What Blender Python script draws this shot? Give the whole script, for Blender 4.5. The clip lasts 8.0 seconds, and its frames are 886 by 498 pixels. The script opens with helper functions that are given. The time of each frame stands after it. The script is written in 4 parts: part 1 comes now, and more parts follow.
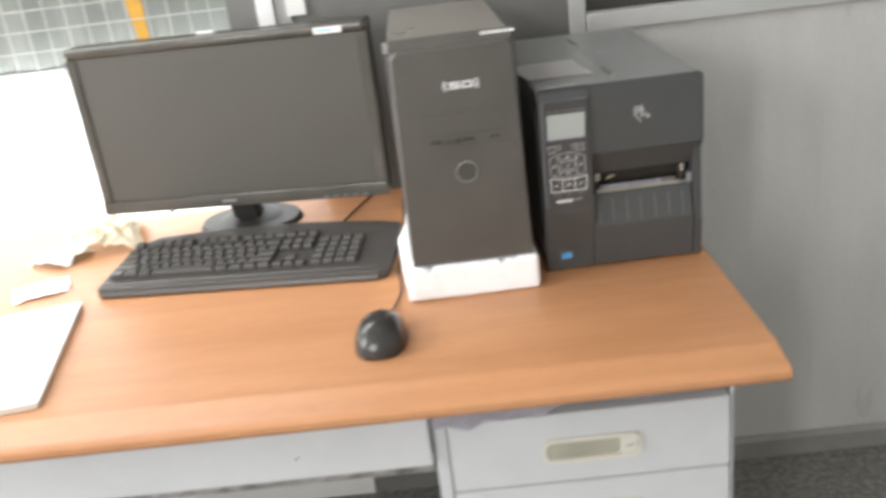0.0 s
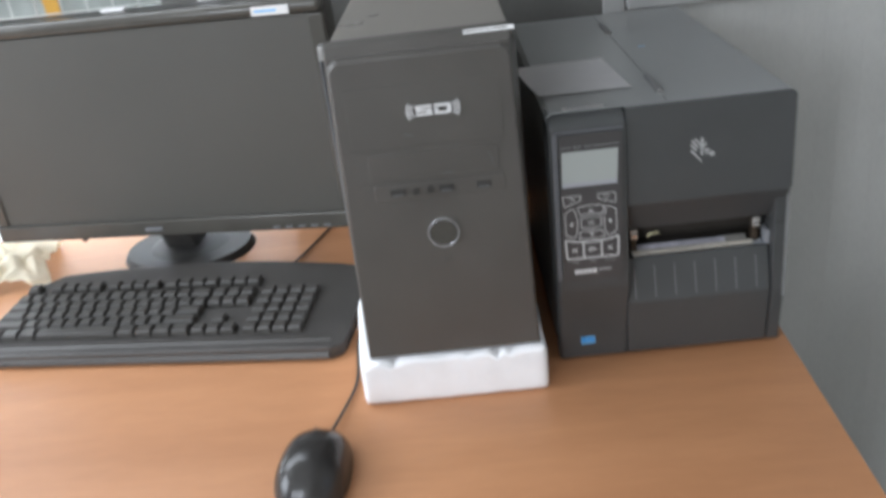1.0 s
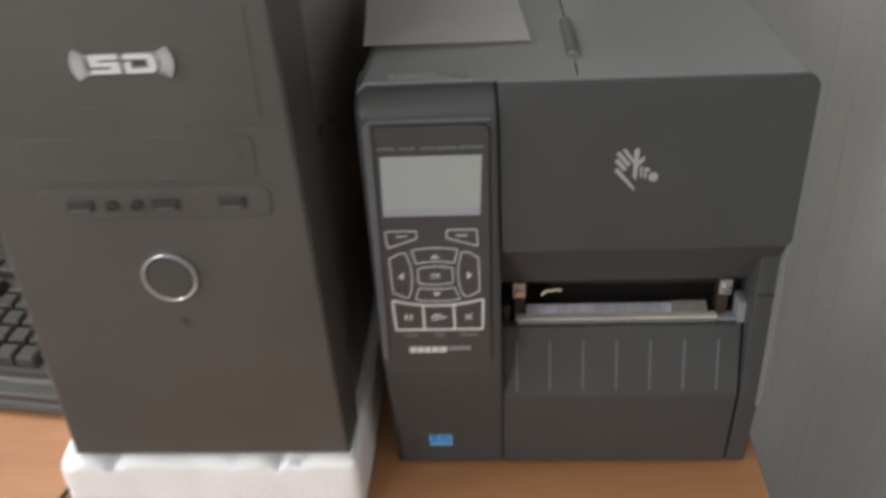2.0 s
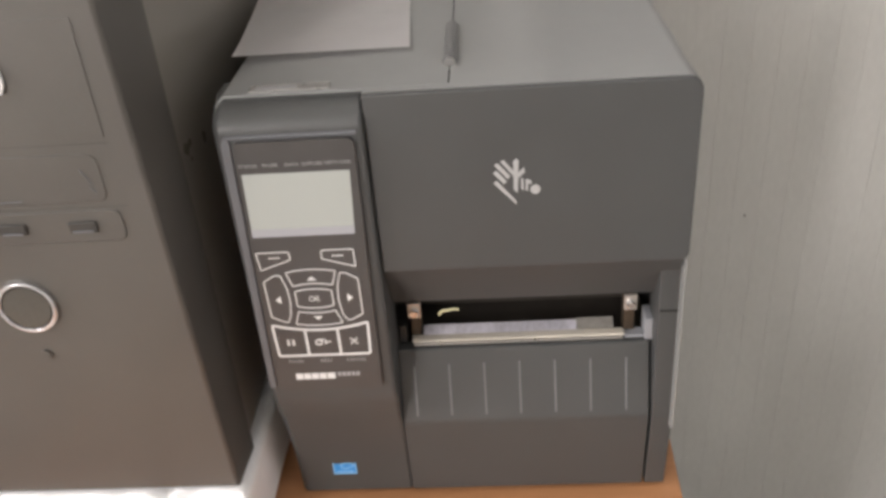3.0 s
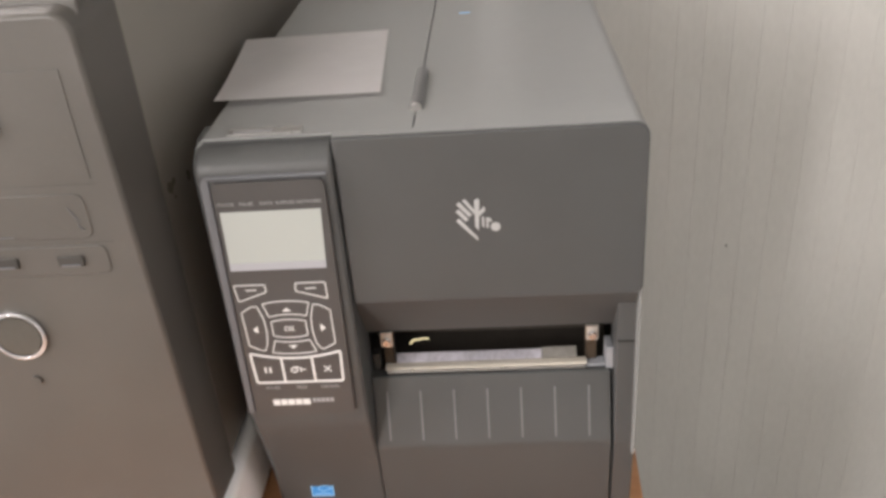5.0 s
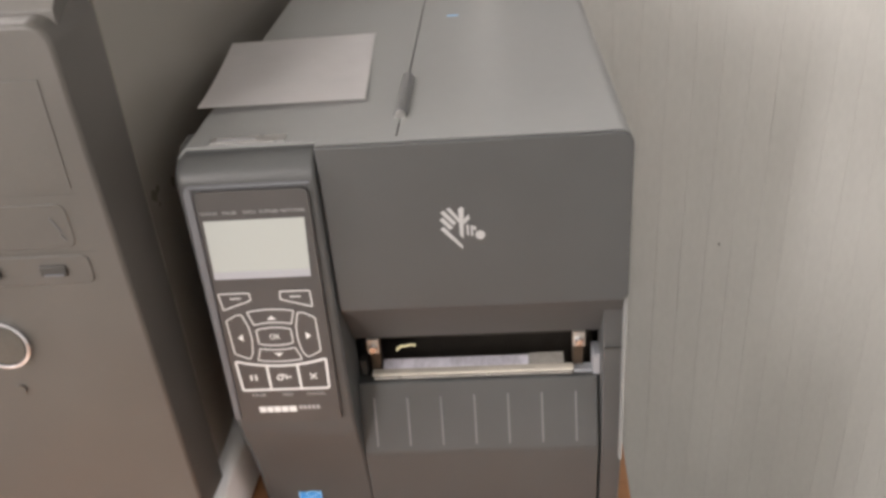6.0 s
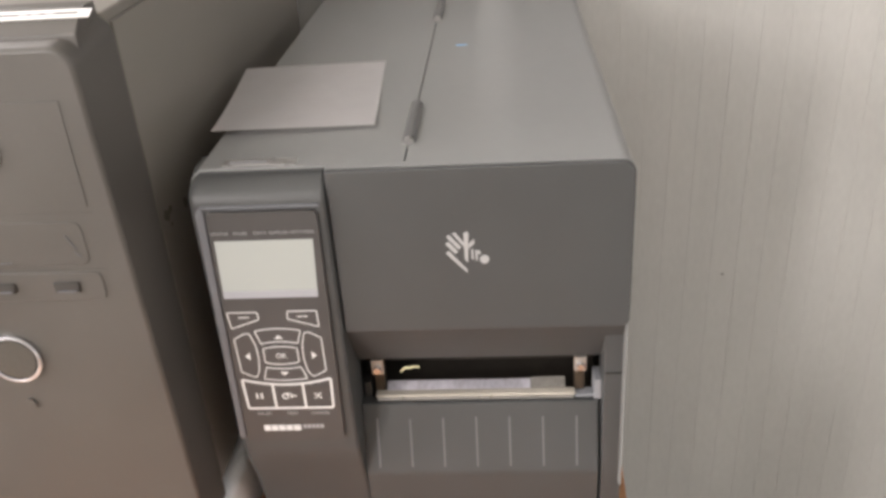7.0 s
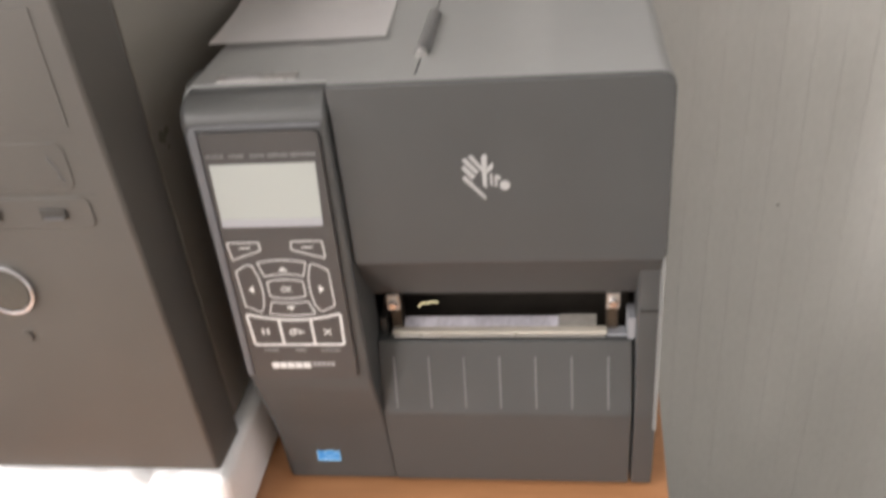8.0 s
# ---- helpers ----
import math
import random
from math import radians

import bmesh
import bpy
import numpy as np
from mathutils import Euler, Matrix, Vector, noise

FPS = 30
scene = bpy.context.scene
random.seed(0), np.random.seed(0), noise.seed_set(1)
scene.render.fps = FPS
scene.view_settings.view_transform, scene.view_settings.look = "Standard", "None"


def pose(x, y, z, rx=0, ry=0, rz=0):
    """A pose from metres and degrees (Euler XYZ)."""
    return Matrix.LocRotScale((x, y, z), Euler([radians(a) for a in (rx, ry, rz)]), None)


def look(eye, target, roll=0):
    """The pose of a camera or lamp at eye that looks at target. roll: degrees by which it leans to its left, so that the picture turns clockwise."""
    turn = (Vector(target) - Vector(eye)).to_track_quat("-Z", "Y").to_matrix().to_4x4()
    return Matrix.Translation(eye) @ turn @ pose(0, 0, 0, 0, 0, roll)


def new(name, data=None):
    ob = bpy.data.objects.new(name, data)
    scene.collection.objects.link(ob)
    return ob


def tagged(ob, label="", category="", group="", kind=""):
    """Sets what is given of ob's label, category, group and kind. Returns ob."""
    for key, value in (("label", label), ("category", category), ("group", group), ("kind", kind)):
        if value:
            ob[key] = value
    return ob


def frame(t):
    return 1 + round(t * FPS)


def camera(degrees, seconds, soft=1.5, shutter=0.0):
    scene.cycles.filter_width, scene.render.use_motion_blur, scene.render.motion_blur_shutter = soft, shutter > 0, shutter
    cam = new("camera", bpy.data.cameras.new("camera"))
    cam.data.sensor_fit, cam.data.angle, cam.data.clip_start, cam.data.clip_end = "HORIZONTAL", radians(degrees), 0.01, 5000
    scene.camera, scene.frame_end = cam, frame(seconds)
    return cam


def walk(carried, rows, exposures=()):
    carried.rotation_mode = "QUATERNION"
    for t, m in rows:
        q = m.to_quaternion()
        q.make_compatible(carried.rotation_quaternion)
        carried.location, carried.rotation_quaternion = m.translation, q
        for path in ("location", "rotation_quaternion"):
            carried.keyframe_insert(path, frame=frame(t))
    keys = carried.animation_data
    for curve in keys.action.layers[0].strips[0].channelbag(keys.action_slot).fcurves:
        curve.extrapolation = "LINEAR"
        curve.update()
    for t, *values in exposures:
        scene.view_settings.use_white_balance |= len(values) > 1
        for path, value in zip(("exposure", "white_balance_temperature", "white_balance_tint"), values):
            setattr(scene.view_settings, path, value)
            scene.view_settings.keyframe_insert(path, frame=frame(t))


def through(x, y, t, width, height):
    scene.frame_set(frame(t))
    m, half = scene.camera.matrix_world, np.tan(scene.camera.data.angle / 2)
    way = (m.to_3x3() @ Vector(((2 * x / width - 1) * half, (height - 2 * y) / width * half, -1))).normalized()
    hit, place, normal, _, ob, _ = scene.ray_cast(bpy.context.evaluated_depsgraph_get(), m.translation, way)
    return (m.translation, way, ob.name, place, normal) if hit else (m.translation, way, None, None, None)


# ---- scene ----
cam = camera(54.0, 8.0, soft=3.3, shutter=0.45)
PATH = [
    (0, (-0.147, -1.174, 1.294), (-0.143, 0.679, 0.540), -7.1),
    (0.3, (-0.069, -1.056, 1.320), (-0.054, 0.768, 0.503), -6.1),
    (0.5, (-0.055, -0.987, 1.317), (-0.090, 0.816, 0.452), -6.8),
    (0.6, (-0.066, -0.946, 1.308), (-0.113, 0.854, 0.438), -6.7),
    (0.8, (-0.062, -0.882, 1.283), (-0.154, 0.923, 0.424), -6.5),
    (1, (-0.068, -0.778, 1.276), (-0.148, 1.028, 0.419), -7.2),
    (1.2, (-0.064, -0.702, 1.272), (-0.154, 1.094, 0.394), -8.0),
    (1.5, (-0.010, -0.562, 1.229), (-0.098, 1.197, 0.281), -7.3),
    (1.8, (0.060, -0.465, 1.207), (-0.101, 1.252, 0.191), -4.8),
    (2, (0.080, -0.412, 1.190), (-0.050, 1.285, 0.138), -3.5),
    (2.2, (0.098, -0.384, 1.192), (-0.040, 1.300, 0.122), -3.9),
    (3.3, (0.146, -0.382, 1.174), (0.020, 1.326, 0.142), -5.2),
    (3.5, (0.147, -0.383, 1.183), (-0.029, 1.279, 0.085), -7.2),
    (4, (0.157, -0.394, 1.182), (-0.002, 1.302, 0.133), -4.8),
    (4.5, (0.161, -0.404, 1.188), (0.015, 1.329, 0.201), -4.6),
    (6, (0.173, -0.396, 1.200), (0.034, 1.327, 0.194), -4.9),
    (6.5, (0.168, -0.401, 1.202), (0.058, 1.320, 0.190), -3.9),
    (7, (0.174, -0.405, 1.204), (0.024, 1.346, 0.250), -4.0),
    (7.5, (0.180, -0.390, 1.214), (0.024, 1.330, 0.205), -4.8),
    (8, (0.188, -0.367, 1.179), (-0.084, 1.294, 0.099), -6.0),
]
EXPOSURES = [(0, -0.21, 6350, 10), (0.3, -0.60, 6250, 10), (0.5, -0.78, 6050, 10), (1.0, -0.64, 5750, 9), (1.5, -0.58, 6100, 9), (2.0, -0.80, 6300, 11), (2.2, -0.75, 6350, 11), (3.3, 0.21, 6720, 16), (8, 0.25, 6720, 16)]
walk(cam, [(t, look(eye, target, roll)) for t, eye, target, roll in PATH], EXPOSURES)

# ---------------------------------------------------------------- light
world = bpy.data.worlds.new("sky")
scene.world = world
world.use_nodes = True
wn = world.node_tree
sky = wn.nodes.new("ShaderNodeTexSky")
sky.sky_type = "NISHITA"
sky.sun_disc = False
sky.sun_elevation = radians(50)
sky.sun_rotation = radians(215)
wn.links.new(sky.outputs[0], wn.nodes["Background"].inputs[0])
wn.nodes["Background"].inputs[1].default_value = 0.10


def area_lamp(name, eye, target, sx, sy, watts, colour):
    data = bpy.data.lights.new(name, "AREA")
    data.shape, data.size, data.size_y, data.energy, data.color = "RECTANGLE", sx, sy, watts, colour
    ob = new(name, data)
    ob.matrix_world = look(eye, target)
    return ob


sun_data = bpy.data.lights.new("sun", "SUN")
sun_data.energy, sun_data.angle, sun_data.color = 1.0, radians(12), (1.0, 0.96, 0.9)
sun_ob = new("sun", sun_data)
sun_ob.matrix_world = look((2, 4, 6), (0.6, 0.0, 0.0))

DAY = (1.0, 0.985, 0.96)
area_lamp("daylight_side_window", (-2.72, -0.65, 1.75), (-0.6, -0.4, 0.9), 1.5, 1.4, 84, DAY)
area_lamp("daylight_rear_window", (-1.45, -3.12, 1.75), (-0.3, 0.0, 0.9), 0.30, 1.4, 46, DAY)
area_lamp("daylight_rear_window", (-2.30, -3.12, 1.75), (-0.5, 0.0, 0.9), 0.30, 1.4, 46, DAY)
area_lamp("daylight_east_window", (1.62, -0.75, 1.6), (0.0, 0.2, 0.95), 1.0, 1.0, 2, DAY)
area_lamp("daylight_mesh_window", (-1.10, 0.50, 1.72), (-0.7, -0.6, 0.75), 1.1, 0.75, 25, DAY)
area_lamp("daylight_behind_pane", (-1.05, 0.74, 0.89), (-1.05, 0.5, 0.89), 1.3, 0.26, 22, (1.0, 1.0, 1.0))

# ---------------------------------------------------------------- materials


def material(name, colour, rough=0.5, metal=0.0, vary=0.10, scale=40.0, fine=600.0, bump=0.02, stretch=(1, 1, 1),
             rough_vary=0.08, spec=0.5, second=None, coat=0.0):
    """A surface with a broad blotchy variation and a fine grain, in metres."""
    m = bpy.data.materials.new(name)
    m.use_nodes = True
    nt = m.node_tree
    b = nt.nodes["Principled BSDF"]
    tc = nt.nodes.new("ShaderNodeTexCoord")
    mp = nt.nodes.new("ShaderNodeMapping")
    mp.inputs["Scale"].default_value = stretch
    nt.links.new(tc.outputs["Object"], mp.inputs[0])
    broad = nt.nodes.new("ShaderNodeTexNoise")
    broad.inputs["Scale"].default_value, broad.inputs["Detail"].default_value = scale, 5
    grain = nt.nodes.new("ShaderNodeTexNoise")
    grain.inputs["Scale"].default_value, grain.inputs["Detail"].default_value = fine, 3
    for n in (broad, grain):
        nt.links.new(mp.outputs[0], n.inputs["Vector"])
    add = nt.nodes.new("ShaderNodeMath")
    add.operation = "MULTIPLY_ADD"
    nt.links.new(grain.outputs[0], add.inputs[0])
    add.inputs[1].default_value = 0.4
    nt.links.new(broad.outputs[0], add.inputs[2])
    ramp = nt.nodes.new("ShaderNodeMapRange")
    ramp.inputs[1].default_value, ramp.inputs[2].default_value = 0.45, 0.95
    nt.links.new(add.outputs[0], ramp.inputs[0])
    mix = nt.nodes.new("ShaderNodeMix")
    mix.data_type = "RGBA"
    lo = [max(0.0, c * (1 - vary)) for c in colour]
    hi = second or [min(1.0, c * (1 + vary)) for c in colour]
    mix.inputs[6].default_value, mix.inputs[7].default_value = (*lo, 1), (*hi, 1)
    nt.links.new(ramp.outputs[0], mix.inputs[0])
    nt.links.new(mix.outputs[2], b.inputs["Base Color"])
    rr = nt.nodes.new("ShaderNodeMapRange")
    rr.inputs[3].default_value, rr.inputs[4].default_value = max(0.03, rough - rough_vary), min(1, rough + rough_vary)
    nt.links.new(broad.outputs[0], rr.inputs[0])
    nt.links.new(rr.outputs[0], b.inputs["Roughness"])
    b.inputs["Metallic"].default_value = metal
    b.inputs["Specular IOR Level"].default_value = spec
    b.inputs["Coat Weight"].default_value = coat
    b.inputs["Coat Roughness"].default_value = 0.12
    if bump:
        bp = nt.nodes.new("ShaderNodeBump")
        bp.inputs["Strength"].default_value, bp.inputs["Distance"].default_value = bump * 5, 0.001
        nt.links.new(grain.outputs[0], bp.inputs["Height"])
        nt.links.new(bp.outputs[0], b.inputs["Normal"])
    return m


def glow(name, colour, strength, base=(0.5, 0.5, 0.5), rough=0.2):
    m = bpy.data.materials.new(name)
    m.use_nodes = True
    b = m.node_tree.nodes["Principled BSDF"]
    b.inputs["Base Color"].default_value = (*base, 1)
    b.inputs["Roughness"].default_value = rough
    b.inputs["Emission Color"].default_value = (*colour, 1)
    b.inputs["Emission Strength"].default_value = strength
    return m


def glass(name):
    m = bpy.data.materials.new(name)
    m.use_nodes = True
    b = m.node_tree.nodes["Principled BSDF"]
    b.inputs["Transmission Weight"].default_value = 1.0
    b.inputs["Roughness"].default_value = 0.02
    b.inputs["IOR"].default_value = 1.45
    return m


def frosted(name, through=(0.95, 0.96, 0.96), face=(0.85, 0.86, 0.86), share=0.35):
    m = bpy.data.materials.new(name)
    m.use_nodes = True
    nt = m.node_tree
    out = nt.nodes["Material Output"]
    tr = nt.nodes.new("ShaderNodeBsdfTranslucent")
    tr.inputs[0].default_value = (*through, 1)
    df = nt.nodes.new("ShaderNodeBsdfDiffuse")
    df.inputs[0].default_value = (*face, 1)
    mx = nt.nodes.new("ShaderNodeMixShader")
    mx.inputs[0].default_value = share
    nt.links.new(tr.outputs[0], mx.inputs[1])
    nt.links.new(df.outputs[0], mx.inputs[2])
    nt.links.new(mx.outputs[0], out.inputs[0])
    return m


WOOD = material("desk_laminate", (0.48, 0.226, 0.102), 0.42, vary=0.10, scale=6, fine=90, bump=0.01, stretch=(0.35, 3.0, 1),
                second=(0.565, 0.280, 0.133), rough_vary=0.06)
STEEL_WHITE = material("desk_steel_paint", (0.60, 0.61, 0.62), 0.42, vary=0.06, scale=9, fine=300, bump=0.006)
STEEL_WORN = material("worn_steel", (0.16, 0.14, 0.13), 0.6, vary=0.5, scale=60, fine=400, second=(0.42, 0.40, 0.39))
RECESS = material("grip_shadow_cream", (0.40, 0.385, 0.31), 0.5, vary=0.25, scale=20)
CREAM = material("cream_plastic", (0.68, 0.66, 0.58), 0.4, vary=0.06)
FILM = material("peeling_film", (0.60, 0.58, 0.64), 0.2, vary=0.15, scale=50, fine=200, bump=0.05)
WALL_GREY = material("wall_panel", (0.53, 0.524, 0.498), 0.30, vary=0.09, scale=7, fine=220, bump=0.012, stretch=(1, 1, 0.35))
def wavy(m, scale, depth, stretch):
    """Adds a broad unevenness under the fine grain."""
    nt = m.node_tree
    fine = next(n for n in nt.nodes if n.type == "BUMP")
    tc = next(n for n in nt.nodes if n.type == "TEX_COORD")
    mp = nt.nodes.new("ShaderNodeMapping")
    mp.inputs["Scale"].default_value = stretch
    wide = nt.nodes.new("ShaderNodeTexNoise")
    wide.inputs["Scale"].default_value, wide.inputs["Detail"].default_value = scale, 2
    bp = nt.nodes.new("ShaderNodeBump")
    bp.inputs["Strength"].default_value, bp.inputs["Distance"].default_value = 1.0, depth
    nt.links.new(tc.outputs["Object"], mp.inputs[0])
    nt.links.new(mp.outputs[0], wide.inputs["Vector"])
    nt.links.new(wide.outputs[0], bp.inputs["Height"])
    nt.links.new(bp.outputs[0], fine.inputs["Normal"])


wavy(WALL_GREY, 9.0, 0.006, (1, 1, 0.35))
WALL_ROOM = material("room_wall", (0.66, 0.65, 0.62), 0.8, vary=0.05, scale=3, fine=120)
WALL_DARK = material("dark_panel", (0.15, 0.148, 0.138), 0.45, vary=0.12, scale=6, fine=200, bump=0.01)
FRAME_GREY = material("window_frame", (0.45, 0.45, 0.44), 0.45, vary=0.06, scale=12, fine=200)
FRAME_WHITE = material("white_frame", (0.75, 0.75, 0.75), 0.45, vary=0.05, scale=12, fine=200)
SKIRT = material("skirting", (0.27, 0.26, 0.24), 0.55, vary=0.15, scale=12, fine=200)
FLOOR = material("terrazzo", (0.13, 0.125, 0.11), 0.5, vary=0.35, scale=70, fine=260, bump=0.01, second=(0.27, 0.26, 0.23))
CEIL = material("ceiling_paint", (0.84, 0.84, 0.82), 0.9, vary=0.03, scale=4)
PRN_DARK = material("printer_charcoal", (0.066, 0.068, 0.068), 0.46, vary=0.05, scale=25, fine=1500, bump=0.02)
PRN_TOP = material("printer_grey_steel", (0.235, 0.24, 0.235), 0.32, vary=0.05, scale=10, fine=130, bump=0)
PRN_PANEL = material("control_film", (0.068, 0.065, 0.064), 0.36, vary=0.08, scale=30, fine=900, bump=0.004)
# pale grey for the column's painted edge light; also tongues, scratches and trim
PRN_RIM = material("pale_edge_sheen", (0.135, 0.140, 0.152), 0.38, vary=0.05)
BLACK = material("black_plastic", (0.040, 0.038, 0.035), 0.42, vary=0.15, scale=30, fine=800, bump=0.01)
GLOSS = material("glossy_black", (0.032, 0.030, 0.028), 0.22, vary=0.2, scale=14, fine=500, bump=0.004)
TOWER = material("tower_black", (0.087, 0.081, 0.073), 0.42, vary=0.12, scale=12, fine=1300, bump=0.02)
TOWER_STEEL = material("tower_steel", (0.22, 0.204, 0.180), 0.30, vary=0.10, scale=8, fine=1500, bump=0.006)
SCREEN = material("screen_matte", (0.072, 0.069, 0.060), 0.46, vary=0.06, scale=5, fine=500, bump=0.004)
KEYCAP = material("key_plastic", (0.058, 0.054, 0.049), 0.38, vary=0.12, scale=60, fine=900, bump=0.01)
CHROME = material("chrome", (0.70, 0.70, 0.72), 0.18, 0.9, vary=0.04, bump=0)
LATCH = material("pale_latch", (0.30, 0.31, 0.33), 0.4, vary=0.05)
SILVER = material("silver_metal", (0.62, 0.61, 0.60), 0.30, 1.0, vary=0.03, scale=90, fine=500, bump=0.004)
BEZEL = material("bezel_gloss", (0.076, 0.072, 0.062), 0.20, vary=0.15, scale=14, fine=500, bump=0.002, rough_vary=0.04)
FOOT = material("foot_plastic", (0.042, 0.040, 0.037), 0.5, vary=0.15, scale=14, fine=500, bump=0.006, spec=0.3)
HINGE = material("hinge_steel", (0.21, 0.21, 0.21), 0.32, 0.5, vary=0.1, scale=60, fine=500, bump=0.004)
SLOT_BLACK = material("slot_black", (0.046, 0.040, 0.034), 0.6, vary=0.2, scale=60, fine=500, bump=0.01, spec=0.2)
BRACKET = material("bracket_steel", (0.52, 0.50, 0.47), 0.32, 0.6, vary=0.15, scale=150, bump=0.004)
# paler than the flap: rib highlights in the colour; also small monitor marks
RIB = material("lit_flap_rib", (0.18, 0.185, 0.195), 0.4, vary=0.06)
KB_BODY = material("keyboard_body", (0.054, 0.050, 0.046), 0.45, vary=0.15, scale=20, fine=800, bump=0.01)
EMBLEM = material("emblem_print", (0.42, 0.42, 0.42), 0.45, vary=0.05, bump=0)
HEAD = material("print_head_metal", (0.38, 0.37, 0.41), 0.30, 0.35, vary=0.15, scale=30, fine=300, bump=0.004, stretch=(2, 1, 1), second=(0.74, 0.72, 0.80))
STEEL_DULL = material("dull_plate", (0.27, 0.255, 0.235), 0.35, 0.3, vary=0.2, scale=150)
BRASS = material("brown_bracket", (0.065, 0.047, 0.032), 0.45, 0.3, vary=0.2, scale=120)
PLATEN = material("ivory_tear_bar", (0.56, 0.52, 0.45), 0.35, vary=0.08, scale=120, bump=0.004)
PAPER = material("white_paper", (0.78, 0.77, 0.76), 0.75, vary=0.04, scale=18, fine=500, bump=0.006)
PAPER_GREY = material("paper_slip", (0.82, 0.80, 0.80), 0.42, vary=0.04, scale=25, fine=90, bump=0)
FOAM = material("polystyrene", (0.92, 0.92, 0.93), 0.75, vary=0.04, scale=30, fine=280, bump=0.08)
INK_WHITE = material("white_print", (0.72, 0.72, 0.72), 0.45, vary=0.03, bump=0)
INK_DIM = material("grey_print", (0.34, 0.34, 0.35), 0.45, vary=0.03, bump=0)
INK_BLUE = material("blue_sticker", (0.035, 0.26, 0.62), 0.35, vary=0.06, bump=0)
INK_SKY = material("pale_blue_print", (0.25, 0.52, 0.82), 0.35, vary=0.06, bump=0)
YELLOW = material("yellow_strap", (0.62, 0.34, 0.04), 0.6, vary=0.1)
TWIST = material("yellowish_tie", (0.80, 0.76, 0.48), 0.4, vary=0.1)
WIRE = material("mesh_wire", (0.56, 0.56, 0.54), 0.45, 0.0, vary=0.1)
LCD = glow("lcd", (0.90, 0.93, 0.97), 0.21, (0.23, 0.24, 0.20), 0.25)
LCD_EDGE = glow("lcd_edge", (0.80, 0.80, 0.84), 0.20, (0.22, 0.22, 0.23), 0.3)
GLASS = glass("window_glass")
FROST = frosted("frosted_pane")
SHEET = frosted("plastic_sheet", (0.34, 0.36, 0.33), (0.30, 0.31, 0.29), 0.5)
TISSUE = frosted("yellowed_tissue", (0.82, 0.77, 0.56), (0.86, 0.82, 0.66), 0.7)
OUTSIDE = glow("outside_distance", (0.40, 0.42, 0.40), 0.5, (0.1, 0.1, 0.1), 1.0)

# ---------------------------------------------------------------- mesh helpers


def add_box(bm, x0, x1, y0, y1, z0, z1, bev=0.0, seg=2):
    g = bmesh.ops.create_cube(bm, size=1.0)
    bmesh.ops.scale(bm, vec=(x1 - x0, y1 - y0, z1 - z0), verts=g["verts"])
    bmesh.ops.translate(bm, vec=((x0 + x1) / 2, (y0 + y1) / 2, (z0 + z1) / 2), verts=g["verts"])
    if bev:
        edges = list({e for v in g["verts"] for e in v.link_edges})
        bmesh.ops.bevel(bm, geom=edges, offset=bev, segments=seg, profile=0.5, affect="EDGES")
    return bm


def box(x0, x1, y0, y1, z0, z1, bev=0.0, seg=2):
    return add_box(bmesh.new(), x0, x1, y0, y1, z0, z1, bev, seg)


def add_prism(bm, pts, axis, a0, a1, bev=0.0, seg=2):
    """Extrudes a flat outline along an axis. pts: the two other coordinates, in the order of the axes."""
    def place(p, a):
        q = list(p)
        q.insert("xyz".index(axis), a)
        return q
    n = len(pts)
    lo = [bm.verts.new(place(p, a0)) for p in pts]
    hi = [bm.verts.new(place(p, a1)) for p in pts]
    faces = [bm.faces.new(lo), bm.faces.new(hi)]
    faces += [bm.faces.new((lo[i], lo[(i + 1) % n], hi[(i + 1) % n], hi[i])) for i in range(n)]
    bmesh.ops.recalc_face_normals(bm, faces=faces)
    if bev:
        edges = list({e for f in faces for e in f.edges})
        bmesh.ops.bevel(bm, geom=edges, offset=bev, segments=seg, profile=0.5, affect="EDGES")
    return bm


def prism(pts, axis, a0, a1, bev=0.0, seg=2):
    return add_prism(bmesh.new(), pts, axis, a0, a1, bev, seg)


def add_cyl(bm, c, axis, r, length, n=24, r2=None):
    g = bmesh.ops.create_cone(bm, cap_ends=True, segments=n, radius1=r, radius2=r if r2 is None else r2, depth=length)
    turn = {"z": Matrix(), "x": Matrix.Rotation(radians(90), 4, "Y"), "y": Matrix.Rotation(radians(90), 4, "X")}[axis]
    bmesh.ops.transform(bm, matrix=Matrix.Translation(c) @ turn, verts=g["verts"])
    return bm


def cyl(c, axis, r, length, n=24, r2=None):
    return add_cyl(bmesh.new(), c, axis, r, length, n, r2)


def add_outline(bm, pts, w, y, d, closed=True):
    """A raised line of width w along a polygon in the xz plane, d deep in front of y."""
    n = len(pts)
    cx, cz = sum(p[0] for p in pts) / n, sum(p[1] for p in pts) / n
    rows = []
    for i, (x, z) in enumerate(pts):
        a, b = Vector(pts[i - 1]), Vector(pts[(i + 1) % n])
        p = Vector((x, z))
        t1, t2 = (p - a).normalized(), (b - p).normalized()
        n1, n2 = Vector((-t1.y, t1.x)), Vector((-t2.y, t2.x))
        m = (n1 + n2)
        m = m.normalized() / max(0.5, m.normalized().dot(n1)) * (w / 2)
        rows.append([bm.verts.new((p.x + s * m.x, yy, p.y + s * m.y)) for s in (1, -1) for yy in (y, y - d)])
    for i in range(n):
        a, b = rows[i], rows[(i + 1) % n]
        for p, q in ((1, 3), (0, 1), (3, 2)):
            bm.faces.new((a[p], a[q], b[q], b[p]))
    bmesh.ops.recalc_face_normals(bm, faces=bm.faces[:])
    return bm


